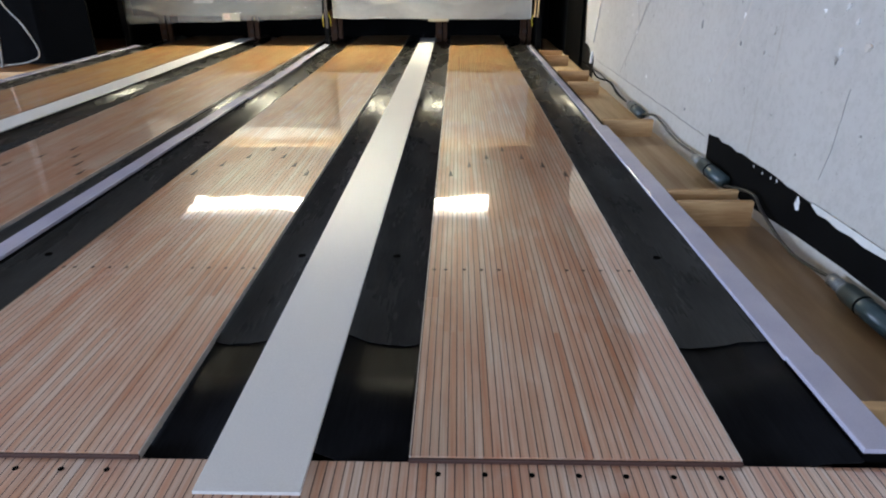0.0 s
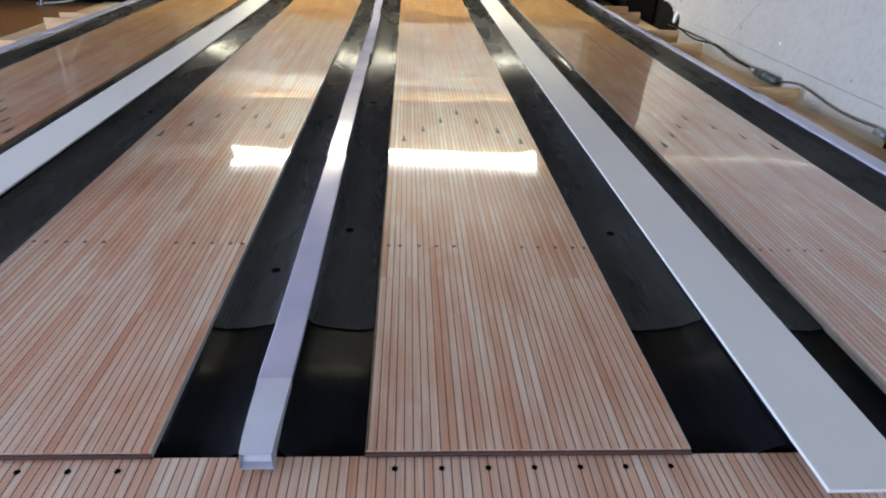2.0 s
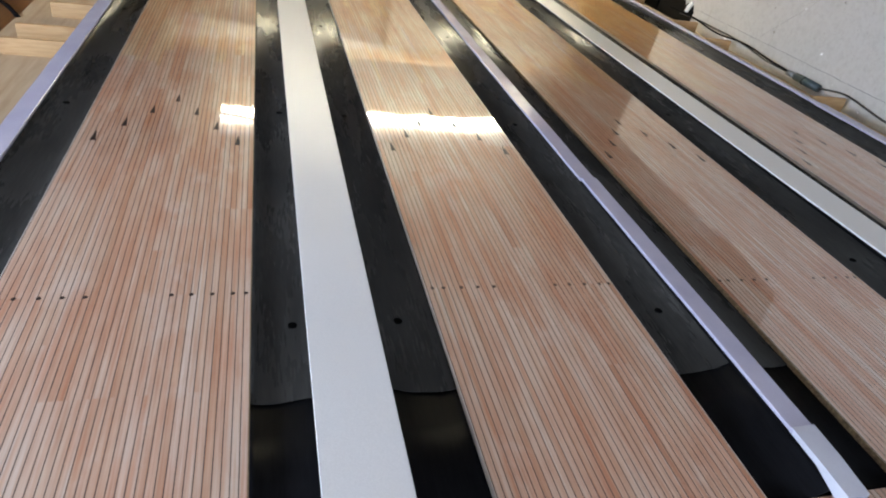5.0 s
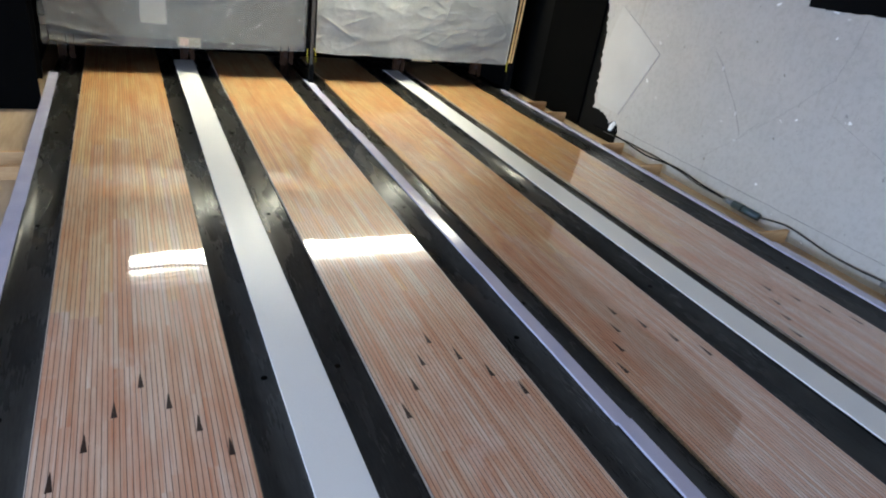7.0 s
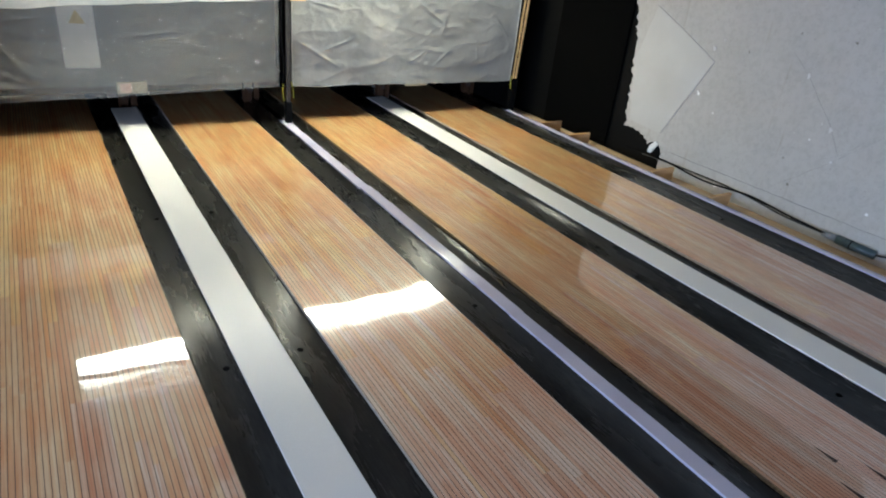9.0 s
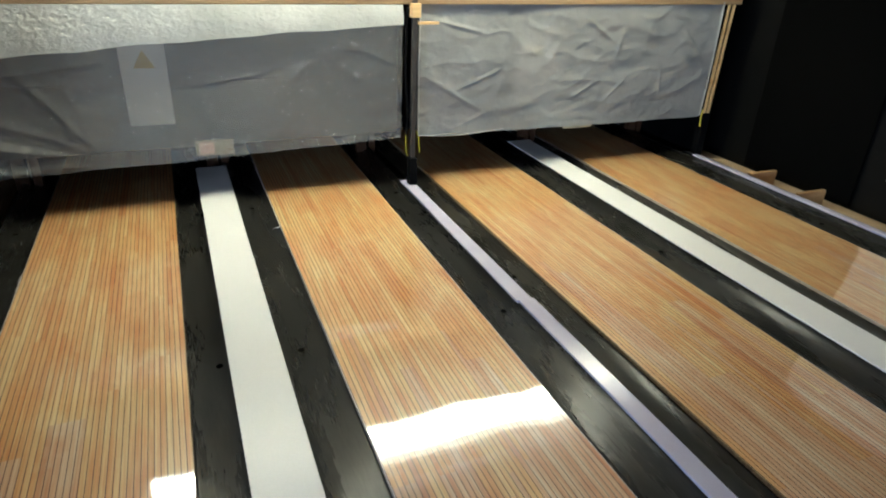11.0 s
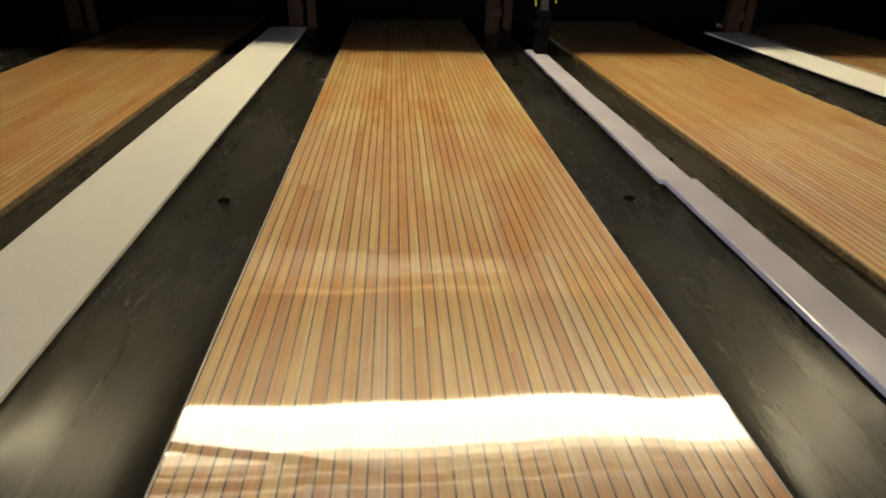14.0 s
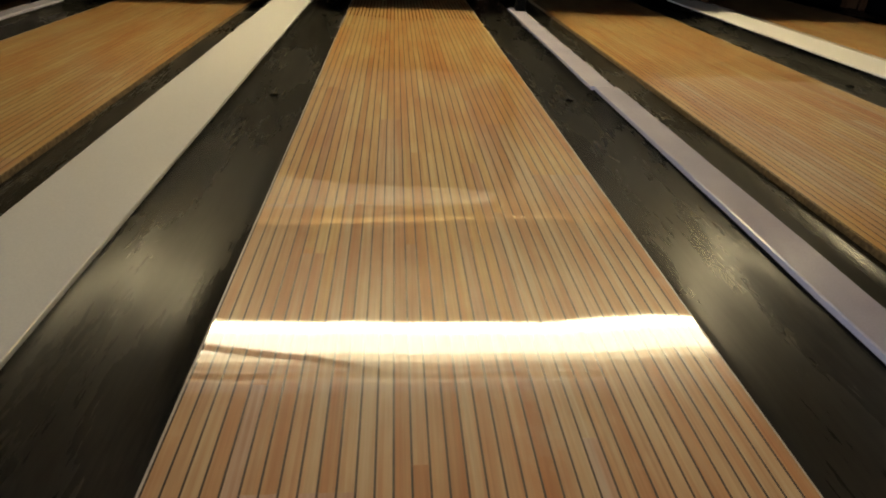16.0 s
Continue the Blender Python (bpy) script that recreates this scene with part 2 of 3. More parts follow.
MARK.node_tree.nodes["Principled BSDF"].inputs["Base Color"].default_value = (0.035, 0.02, 0.015, 1)
CEILING = speckled("ceiling_paint", (0.55, 0.54, 0.52), (0.62, 0.61, 0.59), 0.8, 0.8)
BACK = speckled("back_room_paint", (0.52, 0.50, 0.47), (0.58, 0.56, 0.53), 0.7, 0.8)
TUBE = glowing("lamp_glow", (1.0, 0.93, 0.62), LAMP_POWER * 3.8)
DIFFUSER = glowing("lamp_diffuser_glow", (1.0, 0.985, 0.90), LAMP_POWER * 0.54)
REFLECTOR = glowing("lamp_reflector_glow", (1.0, 0.96, 0.74), LAMP_POWER * 0.24)
EDGE_GLOW = glowing("lamp_edge_glow", (1.0, 0.96, 0.82), LAMP_POWER * 0.13)


# ---- mesh helpers ----
def finish(name, bm, material, smooth=False):
    mesh = bpy.data.meshes.new(name)
    bmesh.ops.recalc_face_normals(bm, faces=bm.faces)
    bm.to_mesh(mesh)
    bm.free()
    for mat in material if isinstance(material, (list, tuple)) else [material]:
        mesh.materials.append(mat)
    if smooth:
        mesh.polygons.foreach_set("use_smooth", [True] * len(mesh.polygons))
    return mesh


def part(name, bm, material, parent=None, label="", smooth=False):
    """Links a bmesh as one mesh object under a thing or a part."""
    ob = new(name, finish(name, bm, material, smooth))
    ob.parent = parent
    return tagged(ob, label)


def thing(name, label, category, group="", kind="", at=(0, 0, 0)):
    ob = new(name)
    ob.location = at
    ob.empty_display_size = 0.1
    return tagged(ob, label, category, group, kind)


def box(x0, x1, y0, y1, z0, z1, bevel=0.0, bm=None):
    bm = bm or bmesh.new()
    made = bmesh.ops.create_cube(bm, size=1.0)
    for v in made["verts"]:
        v.co = ((x0 + x1) / 2 + v.co.x * (x1 - x0), (y0 + y1) / 2 + v.co.y * (y1 - y0), (z0 + z1) / 2 + v.co.z * (z1 - z0))
    if bevel:
        edges = list({e for v in made["verts"] for e in v.link_edges})
        bmesh.ops.bevel(bm, geom=edges, offset=bevel, segments=2, affect="EDGES", profile=0.5)
    return bm


def disc(x, y, z, r, h=0.003, n=14, bm=None):
    bm = bm or bmesh.new()
    made = bmesh.ops.create_cone(bm, cap_ends=True, segments=n, radius1=r, radius2=r, depth=h)
    bmesh.ops.translate(bm, vec=(x, y, z), verts=made["verts"])
    return bm


def prism(points, axis, a, b):
    """A flat outline pushed from a to b along an axis ('x', 'y' or 'z')."""
    bm = bmesh.new()
    place = {"x": lambda p, s: (s, p[0], p[1]), "y": lambda p, s: (p[0], s, p[1]), "z": lambda p, s: (p[0], p[1], s)}[axis]
    one = [bm.verts.new(place(p, a)) for p in points]
    two = [bm.verts.new(place(p, b)) for p in points]
    bm.faces.new(one)
    bm.faces.new(two[::-1])
    for k in range(len(points)):
        bm.faces.new((one[k], one[k - 1], two[k - 1], two[k]))
    return bm


def tube(points, radius, n=8, smooth_steps=6):
    """A round cable along a smooth line through the points."""
    pts = [Vector(p) for p in points]
    line = []
    for k in range(len(pts) - 1):
        p0, p1, p2, p3 = pts[max(k - 1, 0)], pts[k], pts[k + 1], pts[min(k + 2, len(pts) - 1)]
        for s in range(smooth_steps):
            u = s / smooth_steps
            line.append(0.5 * (2 * p1 + (p2 - p0) * u + (2 * p0 - 5 * p1 + 4 * p2 - p3) * u * u + (3 * p1 - p0 - 3 * p2 + p3) * u ** 3))
    line.append(pts[-1])
    bm = bmesh.new()
    rings = []
    for k, p in enumerate(line):
        d = (line[min(k + 1, len(line) - 1)] - line[max(k - 1, 0)]).normalized()
        side = d.cross(Vector((0.13, 0.31, 0.94))).normalized()
        up = side.cross(d)
        rings.append([bm.verts.new(p + radius * (math.cos(a) * side + math.sin(a) * up)) for a in (2 * math.pi * q / n for q in range(n))])
    for a, b in zip(rings, rings[1:]):
        for q in range(n):
            bm.faces.new((a[q - 1], a[q], b[q], b[q - 1]))
    bm.faces.new(rings[0][::-1])
    bm.faces.new(rings[-1])
    return bm


# ---- plan ----
WIDTH = 1.054
LANES = (0.0, -1.941, -3.669, -5.570)
LANE_END = 12.76
WALL_X = 2.15
CEIL_Z = 3.35

# ---- structure ----
floor = thing("floor", "dark sub-floor under the bowling lanes", "floor", kind="structure")
part("sub_floor", box(-13.2, WALL_X + 0.3, 0.0, 13.6, -0.30, -0.16), CORE, floor)
part("approach_floor_base", box(-13.2, WALL_X + 0.3, -13.0, 0.0, -0.30, -0.046), CORE, floor)

approach = thing("approach_floor", "glossy striped pine approach floor in front of the lanes", "floor", kind="structure")

wall_right = thing("wall_right", "stained white plaster wall with torn edge over black board", "wall", kind="structure")
part("backing", box(WALL_X + 0.012, WALL_X + 0.25, -13.0, 13.6, -0.30, CEIL_Z), DARK_PANEL, wall_right, "dark board behind the torn plaster")
random.seed(4)


def torn(a, b, n, amp):
    """A ragged line from a to b."""
    out = []
    for k in range(n):
        u = k / n
        out.append((a[0] + (b[0] - a[0]) * u + random.uniform(-amp, amp), a[1] + (b[1] - a[1]) * u + random.uniform(-amp, amp)))
    return out


outline = [(-13.0, -0.16), (8.05, -0.16), (8.05, 0.05)]
outline += torn((8.04, 0.10), (8.14, 0.25), 5, 0.012)
outline += torn((8.14, 0.25), (8.30, 0.16), 4, 0.012) + torn((8.30, 0.16), (8.42, 0.27), 5, 0.02)
outline += torn((8.42, 0.27), (8.76, 0.31), 9, 0.025)
outline += torn((8.78, 0.31), (8.93, 1.56), 26, 0.028) + torn((8.93, 1.56), (9.06, 1.95), 9, 0.03) + torn((9.06, 1.95), (9.10, 2.52), 9, 0.03)
outline += torn((9.10, 2.52), (4.2, 2.54), 50, 0.02)
outline += [(4.2, CEIL_Z), (-13.0, CEIL_Z)]
part("plaster", prism(outline, "x", WALL_X, WALL_X + 0.011), WALL, wall_right, "white plaster stained and chipped")
part("loose_plaster_sheet", prism([(8.70, 0.40), (8.13, 0.36), (7.60, 1.44), (8.18, 1.73), (8.66, 1.95), (8.86, 1.2)], "x", WALL_X - 0.016, WALL_X - 0.001), SHEET, wall_right, "triangular loose sheet of plaster facing")
part("torn_flap", prism([(8.20, 0.06), (8.12, 0.20), (8.16, 0.24), (8.24, 0.16), (8.26, 0.06)], "x", WALL_X - 0.02, WALL_X + 0.005), LABEL, wall_right, "white torn paper flap")
part("skirting_panel", box(WALL_X - 0.005, WALL_X - 0.0005, -13.0, 7.95, -0.16, 0.155), WALL, wall_right, "low wall panel below a seam")
band = [(-1.0, 0.03), (1.4, -0.002), (1.86, -0.024), (2.3, -0.058), (3.36, -0.13), (3.39, 0.20)] + torn((3.30, 0.21), (-1.0, 0.20), 50, 0.010)
part("black_band", prism(band, "x", WALL_X - 0.012, WALL_X - 0.0055), BLACK, wall_right, "black painted band with ragged top edge")
for y, z, s in ((1.94, 0.147, 0.05), (2.30, 0.19, 0.012), (2.42, 0.185, 0.010), (2.55, 0.192, 0.009), (2.22, 0.198, 0.014)):
    blob = [(y + s * 0.7 * math.cos(a) * random.uniform(0.6, 1.1), z + s * math.sin(a) * random.uniform(0.6, 1.1)) for a in (k * 0.524 for k in range(12))]
    part("bare_patch", prism(blob, "x", WALL_X - 0.014, WALL_X - 0.010), LABEL, wall_right, "white patch where black paint is torn off")

part("bare_patch", prism([(1.80, 0.196), (1.72, 0.170), (1.63, 0.178), (1.52, 0.166), (1.40, 0.176), (1.28, 0.168), (1.10, 0.182), (0.95, 0.196), (1.10, 0.214), (1.80, 0.212)], "x", WALL_X - 0.014, WALL_X - 0.010), FLAKE, wall_right, "white torn stretch of the band's top edge")


def wall_line(pts, w, mat, name, label, depth=0.004):
    """A thin ragged strip on the wall through points (y, z)."""
    for (ya, za), (yb, zb) in zip(pts, pts[1:]):
        n = max(2, int(math.hypot(yb - ya, zb - za) / 0.12))
        ny, nz = -(zb - za), yb - ya
        s = math.hypot(ny, nz)
        ny, nz = ny / s, nz / s
        mid = [(ya + (yb - ya) * k / n + random.uniform(-0.006, 0.006), za + (zb - za) * k / n + random.uniform(-0.006, 0.006), w * random.uniform(0.3, 1.0)) for k in range(n + 1)]
        ring = [(y + ny * h, z + nz * h) for y, z, h in mid] + [(y - ny * h, z - nz * h) for y, z, h in reversed(mid)]
        part(name, prism(ring, "x", WALL_X - depth, WALL_X + 0.001), mat, wall_right, label)


def wall_chip(y, z, s, mat, label, tall=1.0):
    ring = [(y + 0.75 * s * math.cos(a) * q, z + 0.75 * tall * s * math.sin(a) * q) for a, q in ((k * 0.4488, random.uniform(0.25, 1.1)) for k in range(14))]
    part("chip", prism(ring, "x", WALL_X - 0.009, WALL_X + 0.001), mat, wall_right, label)


CRACK = speckled("crack_brown", (0.30, 0.28, 0.25), (0.42, 0.39, 0.36), 20.0, 0.9)
STAIN = speckled("stain_tan", (0.52, 0.47, 0.41), (0.60, 0.56, 0.50), 12.0, 0.9)
wall_line([(6.66, 1.75), (6.41, 1.53), (6.0, 1.1), (5.82, 0.82)], 0.0022, CRACK, "crack", "thin brown crack in the plaster")
wall_line([(6.43, 0.21), (5.85, 0.73), (5.18, 1.4), (4.88, 1.77), (4.82, 2.03), (4.78, 2.44)], 0.0022, CRACK, "crack", "thin brown crack in the plaster")
wall_line([(4.76, 1.42), (3.96, 1.12)], 0.0022, CRACK, "crack", "thin brown crack in the plaster")
wall_line([(7.9, 0.158), (5.5, 0.160), (3.5, 0.158)], 0.0045, CRACK, "panel_seam", "dark seam along the low wall panel", 0.006)
wall_line([(1.74, 0.85), (1.75, 0.67), (1.77, 0.5), (1.81, 0.34)], 0.0013, CRACK, "crack", "thin brown crack in the plaster")
wall_line([(5.6, 1.05), (5.78, 0.84), (6.01, 0.7)], 0.0013, CRACK, "crack", "thin brown crack in the plaster")
wall_line([(3.0, 1.45), (3.08, 1.2), (3.17, 1.0), (3.37, 0.79), (3.47, 0.65)], 0.010, STAIN, "stain_streak", "tan stain streak", 0.0015)
for y, z, s, tall in ((6.41, 1.53, 0.035, 1.4), (5.98, 1.05, 0.04, 1.6), (5.85, 0.73, 0.04, 0.7), (7.66, 1.59, 0.045, 1.2), (8.34, 1.64, 0.06, 1.0), (7.55, 1.71, 0.03, 1.3), (1.92, 1.23, 0.035, 1.3), (1.895, 1.02, 0.03, 1.6), (3.56, 0.59, 0.018, 1.0), (1.81, 1.17, 0.025, 1.2), (5.0, 2.40, 0.05, 0.6)):
    wall_chip(y, z, s * 0.8, FLAKE, "white flake of fresh plaster", tall)
for y, z, s, tall in ((6.64, 1.94, 0.022, 1.0), (5.17, 1.39, 0.02, 0.8), (4.58, 1.45, 0.022, 1.4), (3.92, 0.97, 0.016, 3.2), (3.13, 0.92, 0.012, 2.5), (1.92, 0.965, 0.02, 1.8), (2.75, 0.9, 0.009, 2.2), (4.03, 0.26, 0.014, 1.0), (2.48, 0.55, 0.008, 1.0), (2.1, 0.40, 0.007, 1.5), (1.55, 0.65, 0.008, 1.0)):
    wall_chip(y, z, s, CRACK, "small dark gouge", tall)
wall_chip(1.68, 1.06, 0.05, STAIN, "tan stain on the plaster", 0.7)
band_top = [(4.2, CEIL_Z), (4.2, 2.50)] + torn((4.2, 2.50), (5.6, 2.45), 22, 0.012) + [(5.6, CEIL_Z)]
part("dark_top_board", prism(band_top, "x", WALL_X - 0.004, WALL_X - 0.0005), BLACK, wall_right, "dark ragged strip over the plaster")

wall_left = thing("wall_left", "dark wall beyond the far side of the lanes", "wall", kind="structure")
for y0, y1, z0, z1 in ((-13.0, -4.0, -0.3, CEIL_Z), (3.0, 13.6, -0.3, CEIL_Z), (-4.0, 3.0, -0.3, 1.1), (-4.0, 3.0, 3.1, CEIL_Z)):
    part("wall_panel", box(-13.2, -13.0, y0, y1, z0, z1), DARK_PANEL, wall_left)
side_window = thing("window_2", "wide window in the wall across the hall", "window", kind="structure")
for y in (-4.0, -1.7, 0.6, 2.95):
    part("mullion", box(-13.14, -13.08, y, y + 0.05, 1.1, 3.1, 0.004), LABEL, side_window)
wall_far = thing("wall_far", "black wall behind the pin machines", "wall", kind="structure")
part("wall_panel", box(-13.2, WALL_X + 0.25, 13.4, 13.6, -0.30, CEIL_Z), BLACK, wall_far)
wall_back = thing("wall_back", "painted wall with a wide window behind the approach", "wall", kind="structure")
for x0, x1, z0, z1 in ((-13.2, -7.3, -0.3, CEIL_Z), (1.5, 2.4, -0.3, CEIL_Z), (-7.3, 1.5, -0.3, 0.75), (-7.3, 1.5, 3.15, CEIL_Z)):
    part("wall_panel", box(x0, x1, -13.2, -13.0, z0, z1), BACK, wall_back)
window = thing("window_1", "wide window behind the approach", "window", kind="structure")
for x in (-7.3, -5.1, -2.9, -0.7, 1.45):
    part("mullion", box(x, x + 0.05, -13.18, -13.12, 0.75, 3.15, 0.004), LABEL, window)
ceiling = tagged(new("ceiling", finish("ceiling", box(-13.2, WALL_X + 0.25, -13.2, 13.6, CEIL_Z, CEIL_Z + 0.15), CEILING)), "dull painted ceiling above the lanes", "ceiling", kind="structure")

# side floors, below the level of the lanes
side_right = tagged(new("plywood_floor", finish("plywood_floor", box(1.572, WALL_X, 2.29, 13.4, -0.158, -0.135), PLY)), "pale plywood strip beside the wall", "floor", kind="structure")
side_front = tagged(new("plywood_floor", finish("plywood_floor", box(1.572, WALL_X, 0.0, 2.285, -0.158, -0.135), PLY_DARK)), "brown varnished plywood strip beside the wall", "floor", kind="structure")
side_left = tagged(new("plywood_floor", finish("plywood_floor", box(-6.62, -5.97, 0.0, 13.4, -0.155, -0.10), PLY)), "bare plywood strip beside the outer lane", "floor", kind="structure")
floor_left = tagged(new("wood_floor", finish("wood_floor", box(-13.0, -6.63, 0.0, 13.4, -0.158, -0.12), OAK_FLOOR)), "worn orange wood floor past the plywood", "floor", kind="structure")

# ---- gutters ----
PROFILE = ((0.0, -0.022), (0.02, -0.030), (0.05, -0.035), (0.09, -0.036), (0.13, -0.032), (0.16, -0.027), (0.20, -0.022), (0.235, -0.014), (0.262, -0.002))


HOLES = (1.135, 3.52, 5.90, 8.265, 10.65)


def gutter(x, side, width, rim, shift):
    """x: the lane's edge; side: +1 where the gutter lies to the right of it."""
    g = thing("gutter", "shallow black gutter with a dull brushed bottom", "gutter", "gutters beside the lanes", at=(x, 0, 0))
    for y0, y1, lift, mat, label in ((0.0, 0.72, -0.006, GUTTER_FRONT, "glossy deep black front section"), (0.695, 12.7, 0.0, GUTTER, "")):
        pts = [(side * u, z + lift) for u, z in PROFILE + ((width - 0.004, rim - 0.006), (width, rim))]
        pts = pts + [(u, z - 0.005) for u, z in reversed(pts)]
        section = part("gutter_section", prism(pts, "y", y0, y1), mat, g, label, True)
    for y in HOLES:
        part("screw_hole", disc(side * 0.18, y + shift, -0.0238, 0.021, 0.005), HOLE, section)
    return g


# reach and rim height on both sides of each lane, up to the divider or rail
REACH = (((0.320, 0.030), (0.385, 0.010)), ((0.279, 0.024), (0.322, 0.030)), ((0.338, 0.030), (0.298, 0.024)), ((0.290, 0.016), (0.268, 0.030)))
for k, x in enumerate(LANES):
    shift = 0.42 if k < 2 else 0.0
    gutter(x - 0.002, -1, *REACH[k][0], shift)
    gutter(x + WIDTH + 0.002, 1, *REACH[k][1], shift)

# ---- dividers between the lanes ----
for x in (-0.443, -4.130):
    d = thing("divider", "white capping board laid along a lane divider", "divider", "white dividers", at=(x, 0, 0))
    top = ((-0.252, 0.096), (1.5, 0.084), (3.5, 0.072), (6.0, 0.060), (9.0, 0.058), (11.74, 0.056))
    bm = bmesh.new()
    rings = [[bm.verts.new((sx, y, z + dz)) for sx, dz in ((-0.153, -0.002), (-0.151, 0.0), (0.151, 0.0), (0.153, -0.002), (0.153, -0.012), (-0.153, -0.012))] for y, z in top]
    for a, b in zip(rings, rings[1:]):
        for q in range(6):
            bm.faces.new((a[q - 1], a[q], b[q], b[q - 1]))
    bm.faces.new(rings[0]), bm.faces.new(rings[-1][::-1])
    part("capping_board", bm, CAP, d, "long white board with clean edges")
    for y0, y1, z in ((0.02, 3.0, 0.060), (3.0, 11.74, 0.043)):
        part("support", box(-0.12, 0.12, y0, y1, -0.15, z), BLACK, d, "black support under the board")


def taped_rail(x, half, front, top, sections, label):
    r = thing("ball_rail", label, "rail", "tape covered rails", at=(x, 0, 0))
    part("rail_body", box(-half + 0.012, half - 0.012, front, 10.85, -0.15, top - 0.008, 0.003), BLACK, r, "dark rail under the wrap")
    for y0, y1, shift, lift, *slim in sections:
        bm = bmesh.new()
        half_w = half - sum(slim)
        n = max(2, int((y1 - y0) / 0.25))
        rings = []
        for k in range(n + 1):
            y = y0 + (y1 - y0) * k / n
            wob = 0.004 * noise.noise((y * 2.3, x, shift * 50))
            z = top + lift + 0.0025 * noise.noise((y * 3.1, x + 5, 1))
            rings.append([bm.verts.new((sx + shift + wob, y, z + dz)) for sx, dz in ((-half_w, -0.018), (-half_w - 0.001, -0.003), (-half_w + 0.003, 0), (half_w - 0.003, 0), (half_w + 0.001, -0.003), (half_w, -0.018))])
        for a, b in zip(rings, rings[1:]):
            for q in range(6):
                bm.faces.new((a[q - 1], a[q], b[q], b[q - 1]))
        bm.faces.new(rings[0]), bm.faces.new(rings[-1][::-1])
        part("tape_strip", bm, TAPE, r)
    return r


middle = taped_rail(-2.270, 0.058, 0.02, 0.056, ((0.25, 2.45, 0.0, 0.012), (2.445, 5.6, -0.010, 0.006), (5.595, 8.25, 0.004, 0.0), (8.245, 10.78, -0.016, 0.001)), "low rail covered with lilac protective tape")
# folded paper end, crushed at the tip
bm = bmesh.new()
rings = []
for y, lo, hi, w0, w1 in ((0.262, 0.045, 0.071, -0.057, 0.057), (0.10, 0.040, 0.069, -0.056, 0.054), (0.0, 0.012, 0.063, -0.054, 0.050), (-0.04, -0.004, 0.060, -0.052, 0.050), (-0.066, -0.010, 0.058, -0.050, 0.050)):
    rings.append([bm.verts.new(c) for c in ((w0, y, lo), (w0, y, hi), (w1, y, hi + 0.004), (w1, y, lo), (w1 - 0.003, y, lo + 0.003), (w1 - 0.003, y, hi), (w0 + 0.003, y, hi - 0.003), (w0 + 0.003, y, lo + 0.003))])
for a, b in zip(rings, rings[1:]):
    for q in range(8):
        bm.faces.new((a[q - 1], a[q], b[q], b[q - 1]))
for a, b in zip(rings[1:], rings[2:]):
    bm.faces.new((a[7], a[4], b[4], b[7]))
bm.faces.new((rings[-2][7], rings[-2][4], rings[-3][5], rings[-3][6]))
part("paper_wrap", bm, PAPER, middle, "white folded paper end, open at the tip")
taped_rail(1.505, 0.066, 0.03, 0.030, ((0.02, 0.55, 0.004, 0.003), (0.54, 4.4, 0.0, 0.0), (4.395, 10.7, -0.020, 0.002, 0.026)), "outer rail with lilac tape beside the plywood")
taped_rail(-5.925, 0.060, 0.03, 0.035, ((0.05, 6.2, 0.0, 0.0), (6.195, 10.7, 0.006, 0.002)), "outer rail with lilac tape beside the plywood")

# ---- joists on the side floors ----
def joist(x0, x1, y, low, top=0.035, name_label="pine cross joist on edge over the plywood"):
    ob = new("joist", finish("joist", box(-(x1 - x0) / 2, (x1 - x0) / 2, 0, 0.042, low, top, 0.002), PINE))
    ob.location = ((x0 + x1) / 2, y, 0)
    ob.rotation_euler[2] = random.uniform(-0.012, 0.012)
    return tagged(ob, name_label, "joist", "pine joists")


random.seed(11)
for y, x1 in ((-0.2 + 0.42, 2.06), (2.28, 2.06), (2.50, 2.05), (4.60, 2.07), (6.74, 1.98), (7.66, 2.02), (9.25, 1.98), (9.90, 1.98)):
    joist(1.575, x1, y, -0.135)
for y, x0 in ((2.05, -6.46), (2.45, -6.45), (4.60, -6.46), (4.98, -6.44), (5.70, -6.35), (7.1, -6.4), (7.5, -6.4), (9.4, -6.4)):
    joist(x0, -5.985, y, -0.10)

# ---- cables and pipe couplings along the wall ----
cable = thing("wall_cable", "grey cable lying along the foot of the wall", "cable")
part("cable_run", tube([(2.09, 0.05, -0.10), (2.085, 0.4, -0.08), (2.09, 0.9, -0.05)], 0.016), CABLE, cable)
part("cable_run", tube([(2.085, 1.35, -0.045), (2.06, 1.75, -0.075), (2.085, 2.2, -0.01), (2.09, 2.4, 0.05), (2.08, 2.8, -0.03)], 0.010), CABLE, cable, "dark flexible pipe")
part("cable_run", tube([(2.085, 3.42, 0.02), (2.09, 3.75, 0.0), (2.10, 4.1, 0.0), (2.10, 4.55, 0.05), (2.09, 4.75, 0.05), (2.08, 5.05, -0.01)], 0.011), CABLE, cable)
part("cable_run", tube([(2.08, 5.6, -0.01), (2.06, 6.1, 0.0), (2.09, 6.5, 0.03), (2.07, 6.9, 0.06), (2.09, 7.3, 0.05), (2.08, 7.7, 0.05), (2.10, 8.3, 0.02)], 0.011), CABLE, cable)
part("cable_run", tube([(2.06, 5.5, 0.0), (2.04, 6.0, 0.03), (2.08, 6.6, 0.055), (2.04, 7.2, 0.02), (2.08, 7.9, 0.05), (2.1, 8.6, 0.03)], 0.011), BLACK, cable, "thin black cable")


